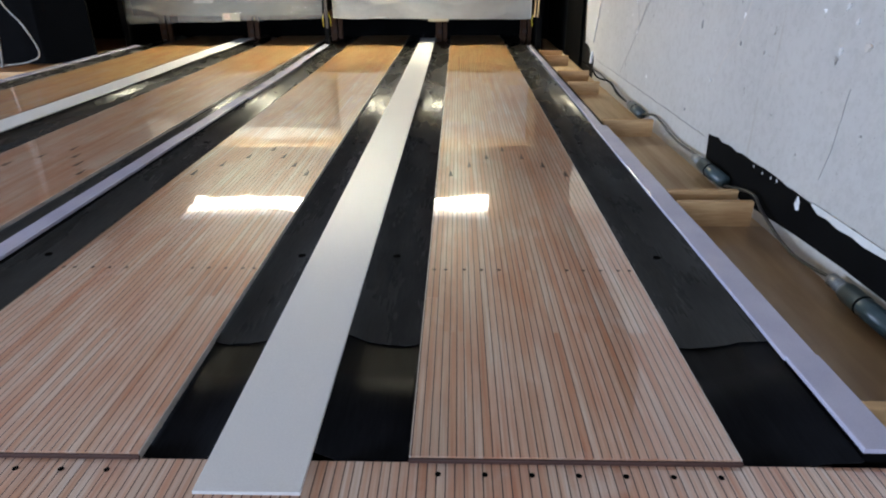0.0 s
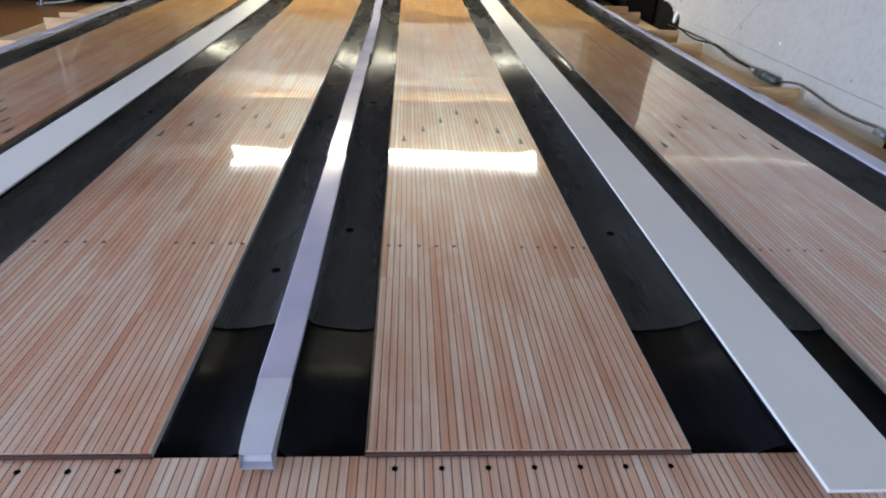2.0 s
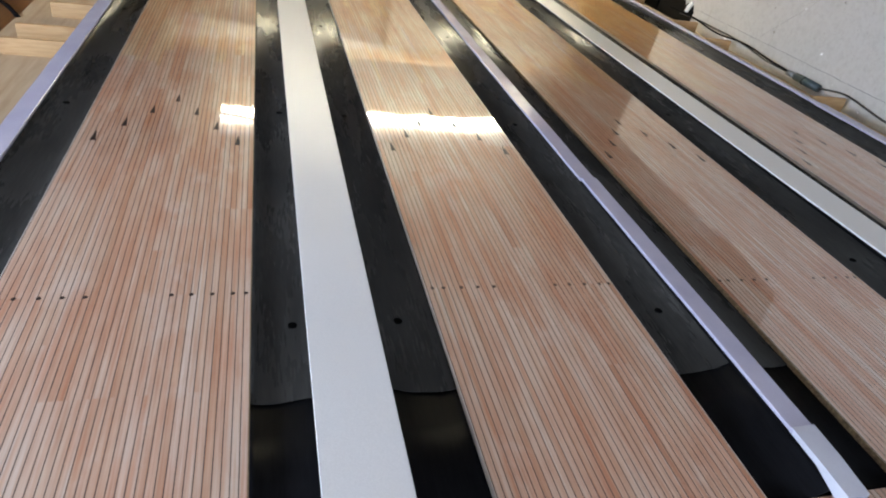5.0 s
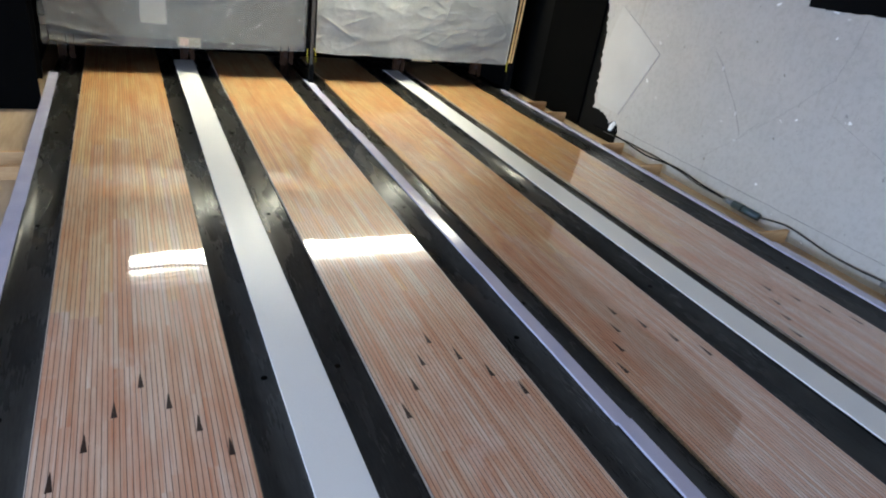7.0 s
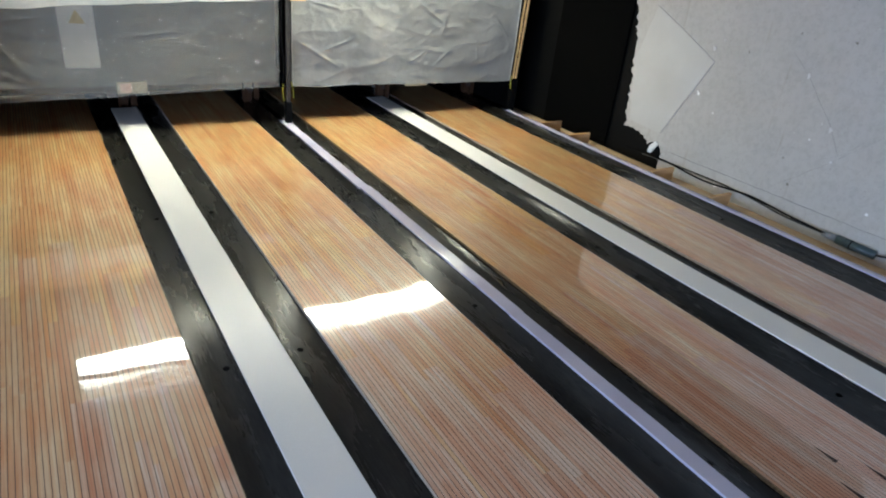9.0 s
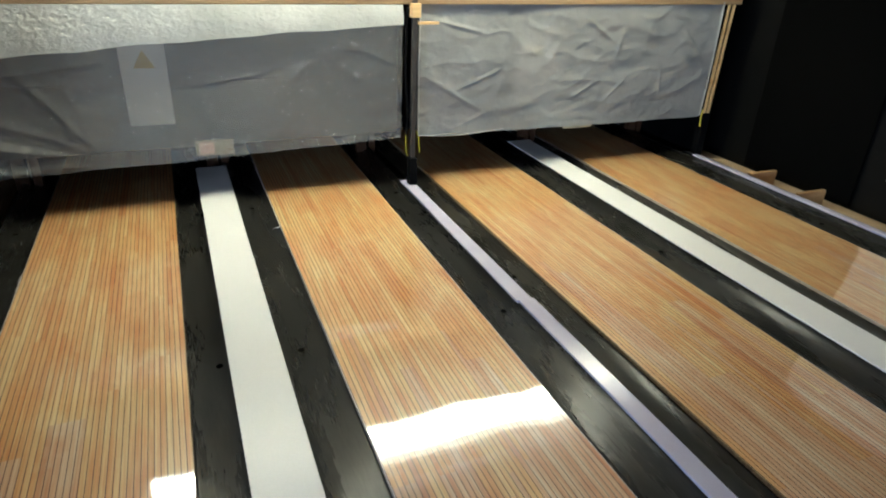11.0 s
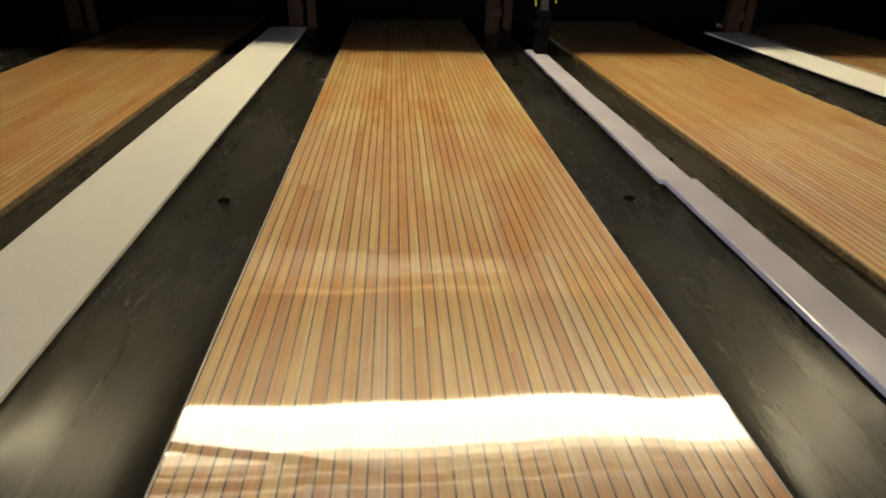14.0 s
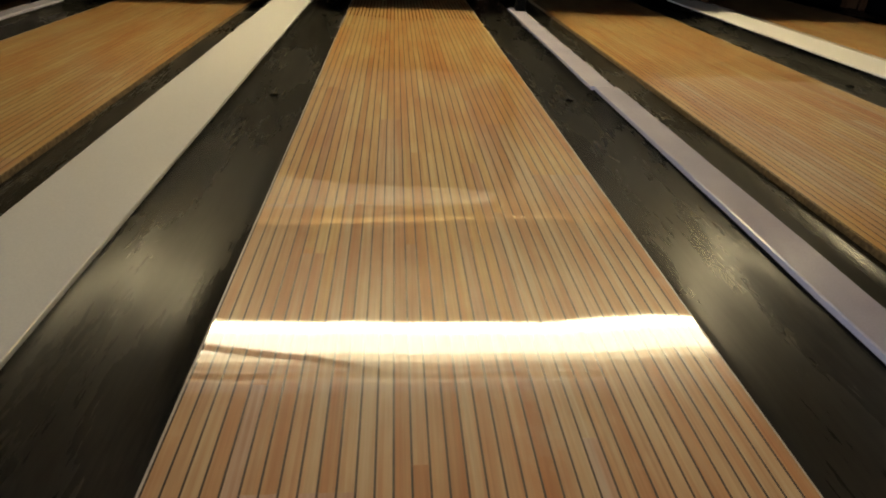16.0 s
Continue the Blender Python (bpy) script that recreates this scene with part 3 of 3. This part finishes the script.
def coupling(y0, y1, z, label):
    c = thing("pipe_coupling", label, "coupling", "plastic couplings", at=(2.075, (y0 + y1) / 2, z))
    h = (y1 - y0) / 2

    def sleeve(name, a, b, r, mat, tag="", under=None):
        bm = bmesh.new()
        made = bmesh.ops.create_cone(bm, cap_ends=True, segments=20, radius1=r, radius2=r * 0.96, depth=b - a)
        bmesh.ops.rotate(bm, verts=bm.verts, cent=(0, 0, 0), matrix=Matrix.Rotation(radians(90), 3, "X"))
        bmesh.ops.translate(bm, verts=bm.verts, vec=(0, (a + b) / 2, 0))
        bmesh.ops.bevel(bm, geom=[e for e in bm.edges if e.calc_length() < r], offset=0.004, segments=2, affect="EDGES")
        return part(name, bm, mat, under or c, tag, True)

    body = sleeve("sleeve", -h, h * 0.45, 0.050, TEAL, "grey-green plastic sleeve")
    sleeve("ring", -h * 0.15, -h * 0.07, 0.053, BLACK, "dark ring", body)
    sleeve("ring", h * 0.45, h * 0.53, 0.046, CLEAR_GREY, "pale collar")
    sleeve("nut", h * 0.53, h, 0.036, CLEAR_GREY, "pale clear end fitting")
    return c


coupling(2.82, 3.42, -0.005, "grey-green pipe coupling at the wall's foot")
coupling(0.85, 1.36, -0.045, "grey-green pipe coupling at the wall's foot")
coupling(5.05, 5.62, -0.01, "grey pipe coupling with pale end")

# ---- pin machine front, film covers and beam ----
def crease(x, z, ax, az, bx, bz, w):
    """How close a point lies to a fold line, 0 to 1."""
    dx, dz = bx - ax, bz - az
    t = max(0.0, min(1.0, ((x - ax) * dx + (z - az) * dz) / (dx * dx + dz * dz)))
    d = math.hypot(x - ax - t * dx, z - az - t * dz) / w
    return math.exp(-d * d) * (0.35 + 0.65 * math.sin(math.pi * min(max(t, 0.03), 0.97)))


def sheet(x0, x1, top0, top1, low0, low1, seed, folds, crumple, gathered, deep=1.0, y=10.805):
    """A hanging film; the lower edge runs from low0 to low1."""
    bm = bmesh.new()
    nx, nz = 260, 96
    grid = []
    for i in range(nx + 1):
        u = i / nx
        col = []
        for j in range(nz + 1):
            v = j / nz
            x = x0 + (x1 - x0) * u
            top, low = top0 + (top1 - top0) * u, low0 + (low1 - low0) * u
            low += 0.016 * noise.noise((x * 1.7, seed, 0)) + 0.005 * noise.noise((x * 11, seed, 3))
            z = low + (top - low) * v
            p = Vector((x + seed, z * 1.5, seed))
            d = 0.030 * noise.noise(p * 0.9) + 0.010 * noise.noise(p * 2.3)
            a = noise.noise(Vector((p.x * 1.6 + p.y * 1.1, p.y * 2.3 - p.x * 0.7, 5)))
            b = noise.noise(Vector((p.x * 3.1 - p.y * 2.0, p.y * 2.9 + p.x, 8)))
            d += crumple * (0.040 * max(0.0, 0.30 - abs(a)) + 0.032 * max(0.0, 0.25 - abs(b)))
            d += crumple * 0.008 * (0.5 - abs(noise.noise(p * 8.5)))
            for ax, az, bx, bz, w, h in folds:
                d += deep * h * crease(x, z, ax, az, bx, bz, w)
            if gathered:
                g = max(0.0, 1 - u * 3.4) * max(0.0, 1 - v * 2.6)
                ang = math.atan2(z - 0.47, x + 4.86)
                d += g * 0.10 * (1 - abs(math.sin(ang * 14 + 1.2 * noise.noise(p * 2)))) ** 2
            col.append(bm.verts.new((x, y - 0.012 + max(-0.10, min(0.02, -d)), z)))
        grid.append(col)
    for i in range(nx):
        for j in range(nz):
            bm.faces.new((grid[i][j], grid[i + 1][j], grid[i + 1][j + 1], grid[i][j + 1]))
    return bm


FOLDS_A = ((-4.42, 0.46, -4.46, 0.85, 0.012, 0.014), (-4.10, 0.48, -4.17, 1.02, 0.010, 0.014), (-4.06, 0.50, -4.12, 0.98, 0.010, 0.014),
           (-3.13, 0.52, -3.20, 0.92, 0.010, 0.014), (-2.65, 0.55, -2.66, 0.95, 0.010, 0.008), (-4.2, 1.10, -3.55, 1.20, 0.012, 0.012), (-3.55, 1.20, -3.46, 1.06, 0.015, 0.014),
           (-3.46, 1.06, -3.1, 1.35, 0.02, 0.014), (-3.1, 1.35, -2.75, 1.10, 0.02, 0.012), (-2.9, 1.45, -2.45, 1.25, 0.015, 0.014), (-2.7, 1.15, -2.42, 1.42, 0.015, 0.012),
           (-6.0, 1.18, -4.85, 1.32, 0.014, 0.018), (-5.9, 1.35, -5.75, 0.9, 0.02, 0.016), (-5.5, 1.25, -5.05, 0.62, 0.03, 0.016), (-5.2, 1.15, -5.1, 0.9, 0.02, 0.012))
FOLDS_B = ((-1.95, 1.60, -1.50, 1.50, 0.014, 0.018), (-2.1, 1.1, -1.5, 0.75, 0.02, 0.014), (-0.4, 0.80, -0.05, 0.98, 0.014, 0.014), (0.05, 0.76, 0.30, 1.0, 0.014, 0.014), (0.2, 1.5, 0.1, 1.15, 0.03, 0.012), (-0.3, 1.62, 0.15, 1.35, 0.02, 0.012), (0.75, 1.1, 0.8, 0.8, 0.014, 0.012), (1.0, 1.5, 1.3, 1.2, 0.02, 0.012), (-1.75, 0.95, -1.25, 1.15, 0.015, 0.012))
machines = []
for x0, x1, label in ((-5.95, -2.36, "grey pin machine front behind dust film"), (-2.15, 1.44, "grey pin machine front behind dust film")):
    mc = thing("pin_machine", label, "machine", "pin machines", at=((x0 + x1) / 2, 0, 0))
    h = (x1 - x0) / 2
    part("front_panel", box(-h, h, 10.86, 10.89, 0.55, 1.74, 0.003), MACHINE, mc)
    part("housing", box(-h, h, 10.895, 12.9, 0.60, 1.74), BLACK, mc, "black machine housing")
    part("panel_rib", box(-h, h, 10.853, 10.859, 1.10, 1.13), STEEL, mc)
    plate = part("door_plate", box(*((-0.60, -0.245) if x0 < -4 else (-0.685, -0.245)), 10.845, 10.8585, 0.77, 1.56, 0.002), PLATE, mc, "white plate on the machine front")
    px = -0.42 if x0 < -4 else -0.47
    part("warning_sign", prism([(px - 0.085, 1.25), (px + 0.085, 1.25), (px, 1.40)], "y", 10.840, 10.8445), YELLOW, plate, "yellow triangular warning sign")
    if x0 < -4:
        tan = part("tan_plate", box(-0.11, 0.22, 10.845, 10.8585, 0.46, 0.60, 0.002), TAN, mc, "tan plate low on the machine")
        part("reddish_plate", box(-0.08, 0.05, 10.841, 10.8445, 0.475, 0.585), speckled("faded_red_print", (0.5, 0.30, 0.22), (0.6, 0.4, 0.3), 12), tan, "faded reddish print")
    else:
        part("tan_plate", box(-0.05, 0.33, 10.845, 10.8585, 0.44, 0.54, 0.002), TAN, mc, "tan plate low on the machine")

film_a = thing("dust_film", "smooth translucent film with gathered folds over a pin machine", "plastic sheet", "film covers")
part("sheet", sheet(-6.02, -2.335, 1.755, 1.755, 0.400, 0.505, 1.0, FOLDS_A, 0.5, True, 1.2), FILM, film_a, "", True)
film_b = thing("dust_film", "crumpled translucent film hung over a pin machine", "plastic sheet", "film covers")
sheet_b = part("sheet", sheet(-2.165, 1.50, 1.755, 1.80, 0.505, 0.475, 9.0, FOLDS_B, 0.62, False), FILM_THICK, film_b, "", True)
bm = bmesh.new()
rows = []
for i in range(121):
    u = i / 120
    x = -6.0 + 3.66 * u
    low = 1.33 + 0.26 * u ** 0.8 + 0.018 * noise.noise((x * 2.5, 0, 0))
    rows.append([bm.verts.new((x, 10.715 + 0.045 * v - 0.008 * math.sin(v * 3.1) + 0.008 * noise.noise((x * 3, v * 3, 2)), low + (1.757 - low) * v)) for v in (0, 0.03, 0.06, 0.3, 0.6, 1)])
for a, b in zip(rows, rows[1:]):
    for j in range(5):
        bm.faces.new((a[j], b[j], b[j + 1], a[j + 1]))
part("flap", bm, FILM_DOUBLE, film_a, "folded upper flap of film", True)
HEM = speckled("film_hem_white", (0.30, 0.30, 0.29), (0.38, 0.38, 0.37), 6.0, 0.4)
part("hem", tube([(1.49, 10.77, 1.79), (1.495, 10.765, 1.2), (1.485, 10.77, 0.50)], 0.009, 6), HEM, sheet_b, "thick white film edge")
part("hem", tube([(-2.16, 10.775, 1.75), (-2.17, 10.77, 1.2), (-2.155, 10.775, 0.52)], 0.006, 6), HEM, sheet_b, "thick white film edge")
part("hem", tube([(-2.16, 10.775, 0.515), (-1.7, 10.77, 0.495), (-1.2, 10.775, 0.52)], 0.006, 6), HEM, sheet_b, "thick white film edge")

beam = thing("wood_beam", "long varnished pine beam above the pin machines", "beam")
part("front_board", box(-6.3, 1.75, 10.765, 10.805, 1.76, 1.862, 0.004), BEAM_SHADED, beam, "front board in a shaded brown")
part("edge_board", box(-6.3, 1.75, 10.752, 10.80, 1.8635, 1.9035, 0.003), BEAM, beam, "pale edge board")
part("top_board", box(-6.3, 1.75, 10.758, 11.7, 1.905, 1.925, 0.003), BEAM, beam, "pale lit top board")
post = thing("metal_post", "dark steel post between the two film covers", "post", at=(-2.265, 10.65, 0))
part("column", box(-0.023, 0.023, -0.022, 0.022, 0.10, 2.45, 0.004), STEEL, post)
part("foot", box(-0.04, 0.04, -0.045, 0.045, 0.058, 0.34, 0.006), BLACK, post, "black post foot")
part("peg", box(0.024, 0.23, -0.035, -0.012, 1.60, 1.625, 0.004), BEAM, post, "short brass-coloured peg")
part("clamp", box(-0.04, 0.05, -0.04, 0.03, 1.66, 1.78, 0.006), BEAM, post, "wooden clamp block")
wires = thing("loose_wires", "black cable with bare yellow ends on the post", "cable")
part("wire", tube([(-2.33, 10.66, 1.75), (-2.345, 10.655, 1.2), (-2.32, 10.65, 0.8), (-2.33, 10.66, 0.58)], 0.012), BLACK, wires)
part("wire_end", tube([(-2.33, 10.66, 0.58), (-2.335, 10.65, 0.48), (-2.325, 10.64, 0.36)], 0.0045), WIRE_YELLOW, wires, "yellow wire end")
part("wire_end", tube([(-2.225, 10.655, 0.60), (-2.20, 10.65, 0.50), (-2.19, 10.65, 0.38)], 0.0045), WIRE_YELLOW, wires, "yellow wire end")
batten = thing("wood_batten", "thin wooden battens leaning by the film's edge", "batten", at=(1.56, 10.78, 0))
for dx, lean in ((0.0, 0.03), (0.055, 0.05)):
    part("strip", prism([(dx - 0.012, 0.52), (dx + 0.012, 0.52), (dx + 0.012 + lean, 2.1), (dx - 0.012 + lean, 2.1)], "y", -0.012, 0.012), BEAM, batten)
part("wire_end", tube([(-0.03, 0, 0.56), (-0.045, -0.01, 0.46), (-0.03, -0.01, 0.36)], 0.007), WIRE_YELLOW, batten, "yellow wire end")
for x in (-6.13, 1.66):
    ob = new("cover_post", finish("cover_post", box(-0.05, 0.05, -0.05, 0.05, -0.1, 2.6, 0.004), BLACK))
    ob.location = (x, 10.87, 0)
    tagged(ob, "black upright at the end of the machines", "post", "end posts")

# Boards added to keep the side window's light from under the machines.
for x in (-6.19, 1.72):
    ob = new("machine_side_wall", finish("machine_side_wall", box(-0.02, 0.02, 10.93, 13.38, -0.10, 2.6, 0.003), BLACK))
    ob.location = (x, 0, 0)
    tagged(ob, "added black board blocking side light", "board", "machine side boards")

BRACKET = speckled("bracket_paint", (0.05, 0.032, 0.024), (0.07, 0.046, 0.036), 8.0, 0.6, spec=0.1)
# wooden posts under the machines
for x, y in ((-0.20, 12.0), (-4.06, 12.0), (-2.36, 12.1), (-5.83, 11.9), (1.52, 12.0)):
    ob = thing("wood_post", "reddish wooden post under the pin machines", "post", "posts under the machines", at=(x, y, 0))
    part("leg", box(-0.10, 0.02, -0.05, 0.05, -0.12, 0.60, 0.004), POSTWOOD, ob)
    part("leg", box(0.05, 0.13, -0.04, 0.04, -0.12, 0.60, 0.004), POSTWOOD, ob)
    part("bracket", box(-0.045, 0.03, -0.075, -0.052, 0.12, 0.20, 0.003), BRACKET, ob, "dull pinkish bracket plate")
    part("cross_bar", box(-0.3, 0.3, -0.02, 0.02, 0.46, 0.58, 0.003), POSTWOOD, ob)

# dark boards at both sides of the machines
# Added to make the hall beyond dark; hides the floor behind it.
ob = tagged(new("side_board", finish("side_board", box(-12.9, -6.90, 9.40, 9.44, -0.12, 3.3, 0.004), BLACK)), "added black sheet for the dark part of the hall", "board")
ob = tagged(new("side_board", finish("side_board", box(-6.89, -5.98, 9.38, 9.42, -0.12, 3.3, 0.004), SIDE_PANEL)), "charcoal board standing beside the machines", "board")
ob = tagged(new("side_board", finish("side_board", box(2.118, 2.148, 9.06, 10.50, -0.10, 2.9, 0.004), SIDE_PANEL)), "charcoal board standing against the wall", "board")

# white cables hanging at the open side
cables = thing("hanging_cables", "white cables hanging in a loop to the floor", "cable")
part("cable_loop", tube([(-7.2, 9.0, 2.3), (-7.17, 9.0, 1.05), (-6.87, 9.0, 0.54), (-6.71, 9.0, 0.12), (-6.92, 9.0, -0.03), (-7.35, 9.0, -0.09)], 0.013), CABLE_WHITE, cables)
part("cable_drop", tube([(-7.28, 9.05, 2.3), (-7.32, 9.02, 0.7), (-7.38, 9.0, -0.06), (-7.5, 9.1, -0.11)], 0.02), CABLE_WHITE, cables)
floor_cable = tagged(new("floor_cable", finish("floor_cable", tube([(-6.6, 5.6, -0.10), (-6.9, 6.1, -0.10), (-7.3, 6.3, -0.10), (-7.6, 7.2, -0.10), (-8.4, 7.5, -0.10)], 0.02), BLACK)), "black cable lying on the wood floor", "cable")

# small leftovers
scrap = bmesh.new()
vs = [scrap.verts.new(c) for c in ((0, 0, 0), (0.05, 0.012, 0.012), (0.085, 0.0, 0.004), (0.08, 0.03, 0.016), (0.02, 0.025, 0.006))]
scrap.faces.new(vs)
bmesh.ops.solidify(scrap, geom=scrap.faces[:], thickness=0.001)
ob = tagged(new("paper_scrap", finish("paper_scrap", scrap, PAPER)), "small white paper scrap in the gutter", "scrap")
ob.location = (-3.750, 10.143, -0.035)
pencil = thing("pencil_mark", "dark pencilled figure on the plywood", "marking")
part("stroke", tube([(1.70, 0.30, -0.134), (1.74, 0.345, -0.134), (1.80, 0.33, -0.134), (1.79, 0.27, -0.134), (1.73, 0.21, -0.134), (1.70, 0.18, -0.134), (1.78, 0.185, -0.134), (1.84, 0.19, -0.134)], 0.0022, 5), HOLE, pencil)

# ---- lamp over the lane ends ----
lamp = thing("ceiling_light", "long warm light trough hung below the ceiling", "light", at=(0, 0, 0))
part("housing", box(-5.19, 0.78, 9.58, 10.60, 2.93, 3.02, 0.006), LABEL, lamp, "white sheet metal housing")
part("diffuser", box(-5.16, 0.75, 9.99, 10.52, 2.905, 2.928), DIFFUSER, lamp, "glowing diffuser")
part("tube", box(-5.16, 0.75, 10.34, 10.46, 2.890, 2.9045), TUBE, lamp, "bright tube row")
part("reflector", box(-5.16, 0.75, 9.90, 9.985, 2.905, 2.928), REFLECTOR, lamp, "dimmer glowing reflector")
# Emitting strips drawn for the lit edges of the trough.
for y in (9.62, 9.76, 9.84):
    part("edge_glow_strip", box(-5.16, 0.75, y, y + 0.008, 2.92, 2.9292), EDGE_GLOW, lamp, "thin glowing strip for a lit housing edge")
for x in (-5.0, -3.2, -1.4, 0.5):
    part("hanger", box(x, x + 0.02, 10.2, 10.22, 3.022, CEIL_Z), STEEL, lamp)
strap = tagged(part("strap", prism([(-5.18, 10.09), (-5.04, 10.08), (-4.0, 9.89), (-3.2, 9.65), (-3.2, 9.58), (-4.0, 9.80), (-5.04, 9.98), (-5.18, 9.995)], "z", 2.86, 2.868), BLACK, lamp), "dark strap running under the light trough")

for x, y in ((-5.12, 10.04), (-3.22, 9.715)):
    part("strap_clip", box(x - 0.01, x + 0.01, y - 0.01, y + 0.01, 2.866, 2.93), STEEL, strap)

# ---- lanes: boards, dots and arrows ----
ROUGH_EDGE = speckled("splintered_edge", (0.10, 0.06, 0.03), (0.34, 0.24, 0.13), 60.0, 0.8, 0.5)
LIP = raw_wood("front_edge_brown", (0.045, 0.018, 0.013), (0.085, 0.038, 0.028), 0.5, (4, 60, 120))
BOARDS = 36
STEP = WIDTH / BOARDS
LENGTHS = (0.75, 1.05, 1.35, 1.7, 2.1, 2.6)


def board_mesh(length, face):
    """One printed board: a proud face and a dark seam along one side."""
    bm = bmesh.new()
    w, s = STEP, 0.0040
    xs = ((0.0, -0.0005), (s, -0.0005), (s, 0.0), (w, 0.0))
    ends = []
    for y in (0.0005, length):
        ends.append(([bm.verts.new((x, y, z)) for x, z in xs], [bm.verts.new((0.0, y, -0.014)), bm.verts.new((w, y, -0.014))]))
    (a, la), (b, lb) = ends
    for k in range(3):
        bm.faces.new((a[k], a[k + 1], b[k + 1], b[k])).material_index = 1 if k < 2 else 0
    bm.faces.new((a[3], la[1], lb[1], b[3]))
    bm.faces.new((la[0], a[0], b[0], lb[0]))
    bm.faces.new((a[0], la[0], la[1], a[3], a[2], a[1]))
    bm.faces.new((b[0], b[1], b[2], b[3], lb[1], lb[0]))
    return finish("board", bm, (face, SEAM))


BOARD_MESHES = {}


def lay_boards(owner, x0, y0, y1, z, count, rng):
    """Boards side by side from y0 to y1; neighbours in small groups break at the same place."""
    k = 0
    while k < count:
        run = rng.choice((1, 1, 2, 3, 4, 6))
        plan, y = [], y0
        while y < y1 - 1e-6:
            n = rng.choice(LENGTHS)
            if y + n > y1 - 0.5:
                n = round(y1 - y, 3)
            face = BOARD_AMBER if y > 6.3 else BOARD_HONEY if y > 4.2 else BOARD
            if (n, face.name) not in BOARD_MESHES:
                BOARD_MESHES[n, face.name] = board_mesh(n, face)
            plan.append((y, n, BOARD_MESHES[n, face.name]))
            y += n
        for c in range(k, min(k + run, count)):
            for y, n, mesh in plan:
                ob = new("board", mesh)
                ob.parent = owner
                ob.location = (x0 + c * STEP, y, z)
        k += run


def arrow_mesh():
    return finish("arrow_mark", prism([(-0.0175, -0.076), (0.0175, -0.076), (0.002, 0.057), (-0.002, 0.057)], "z", -0.002, 0.0012), MARK)


ARROW = arrow_mesh()
DOT = finish("dot_mark", disc(0, 0, 0, 0.0105, 0.0024), MARK)
BIG_DOT = finish("dot_mark", disc(0, 0, 0, 0.0095, 0.0024), HOLE)
rng = random.Random(7)
for x in LANES:
    lane = thing("bowling_lane", "glossy striped pine bowling lane with dark arrows", "bowling lane", "bowling lanes", at=(x, 0, 0))
    part("lane_core", box(0.002, WIDTH - 0.002, 0.0, LANE_END, -0.15, -0.0152), EDGE, lane, "raw wooden core and edges")
    part("front_lip", box(-0.006, WIDTH + 0.006, -0.010, -0.0005, -0.022, -0.006, 0.002), LIP, lane, "dark reddish layered front edge")
    for ex, rough in ((-0.0045, x == LANES[1]), (WIDTH + 0.0005, x == LANES[3])):
        part("edge_strip", box(ex, ex + 0.004, 0.0, LANE_END, -0.03, -0.0008), ROUGH_EDGE if rough else PALE_EDGE, lane, "rough brown splintered edge" if rough else "pale worn edge strip")
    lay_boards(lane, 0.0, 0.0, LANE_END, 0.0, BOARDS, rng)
    for f in (0.03, 0.085, 0.175, 0.26, 0.345, 0.675, 0.755, 0.84, 0.925, 0.98):
        ob = new("dot_mark", DOT)
        ob.parent, ob.location = lane, (f * WIDTH, 1.348, 0)
    for k in range(-3, 4):
        ob = new("arrow_mark", ARROW)
        ob.parent, ob.location = lane, (WIDTH / 2 + 0.143 * k, 3.66 - 0.226 * abs(k), 0)
    for k in range(7):
        ob = new("dot_mark", BIG_DOT)
        ob.parent, ob.location = approach, (x + 0.090 + 0.1475 * k, -0.055, -0.0215)
lay_boards(approach, -6.3, -1.35, -0.004, -0.022, int(8.4 / STEP), random.Random(3))
part("rear_boards", box(-9.2, WALL_X, -13.0, -1.352, -0.045, -0.022), EDGE, approach, "wooden approach floor")
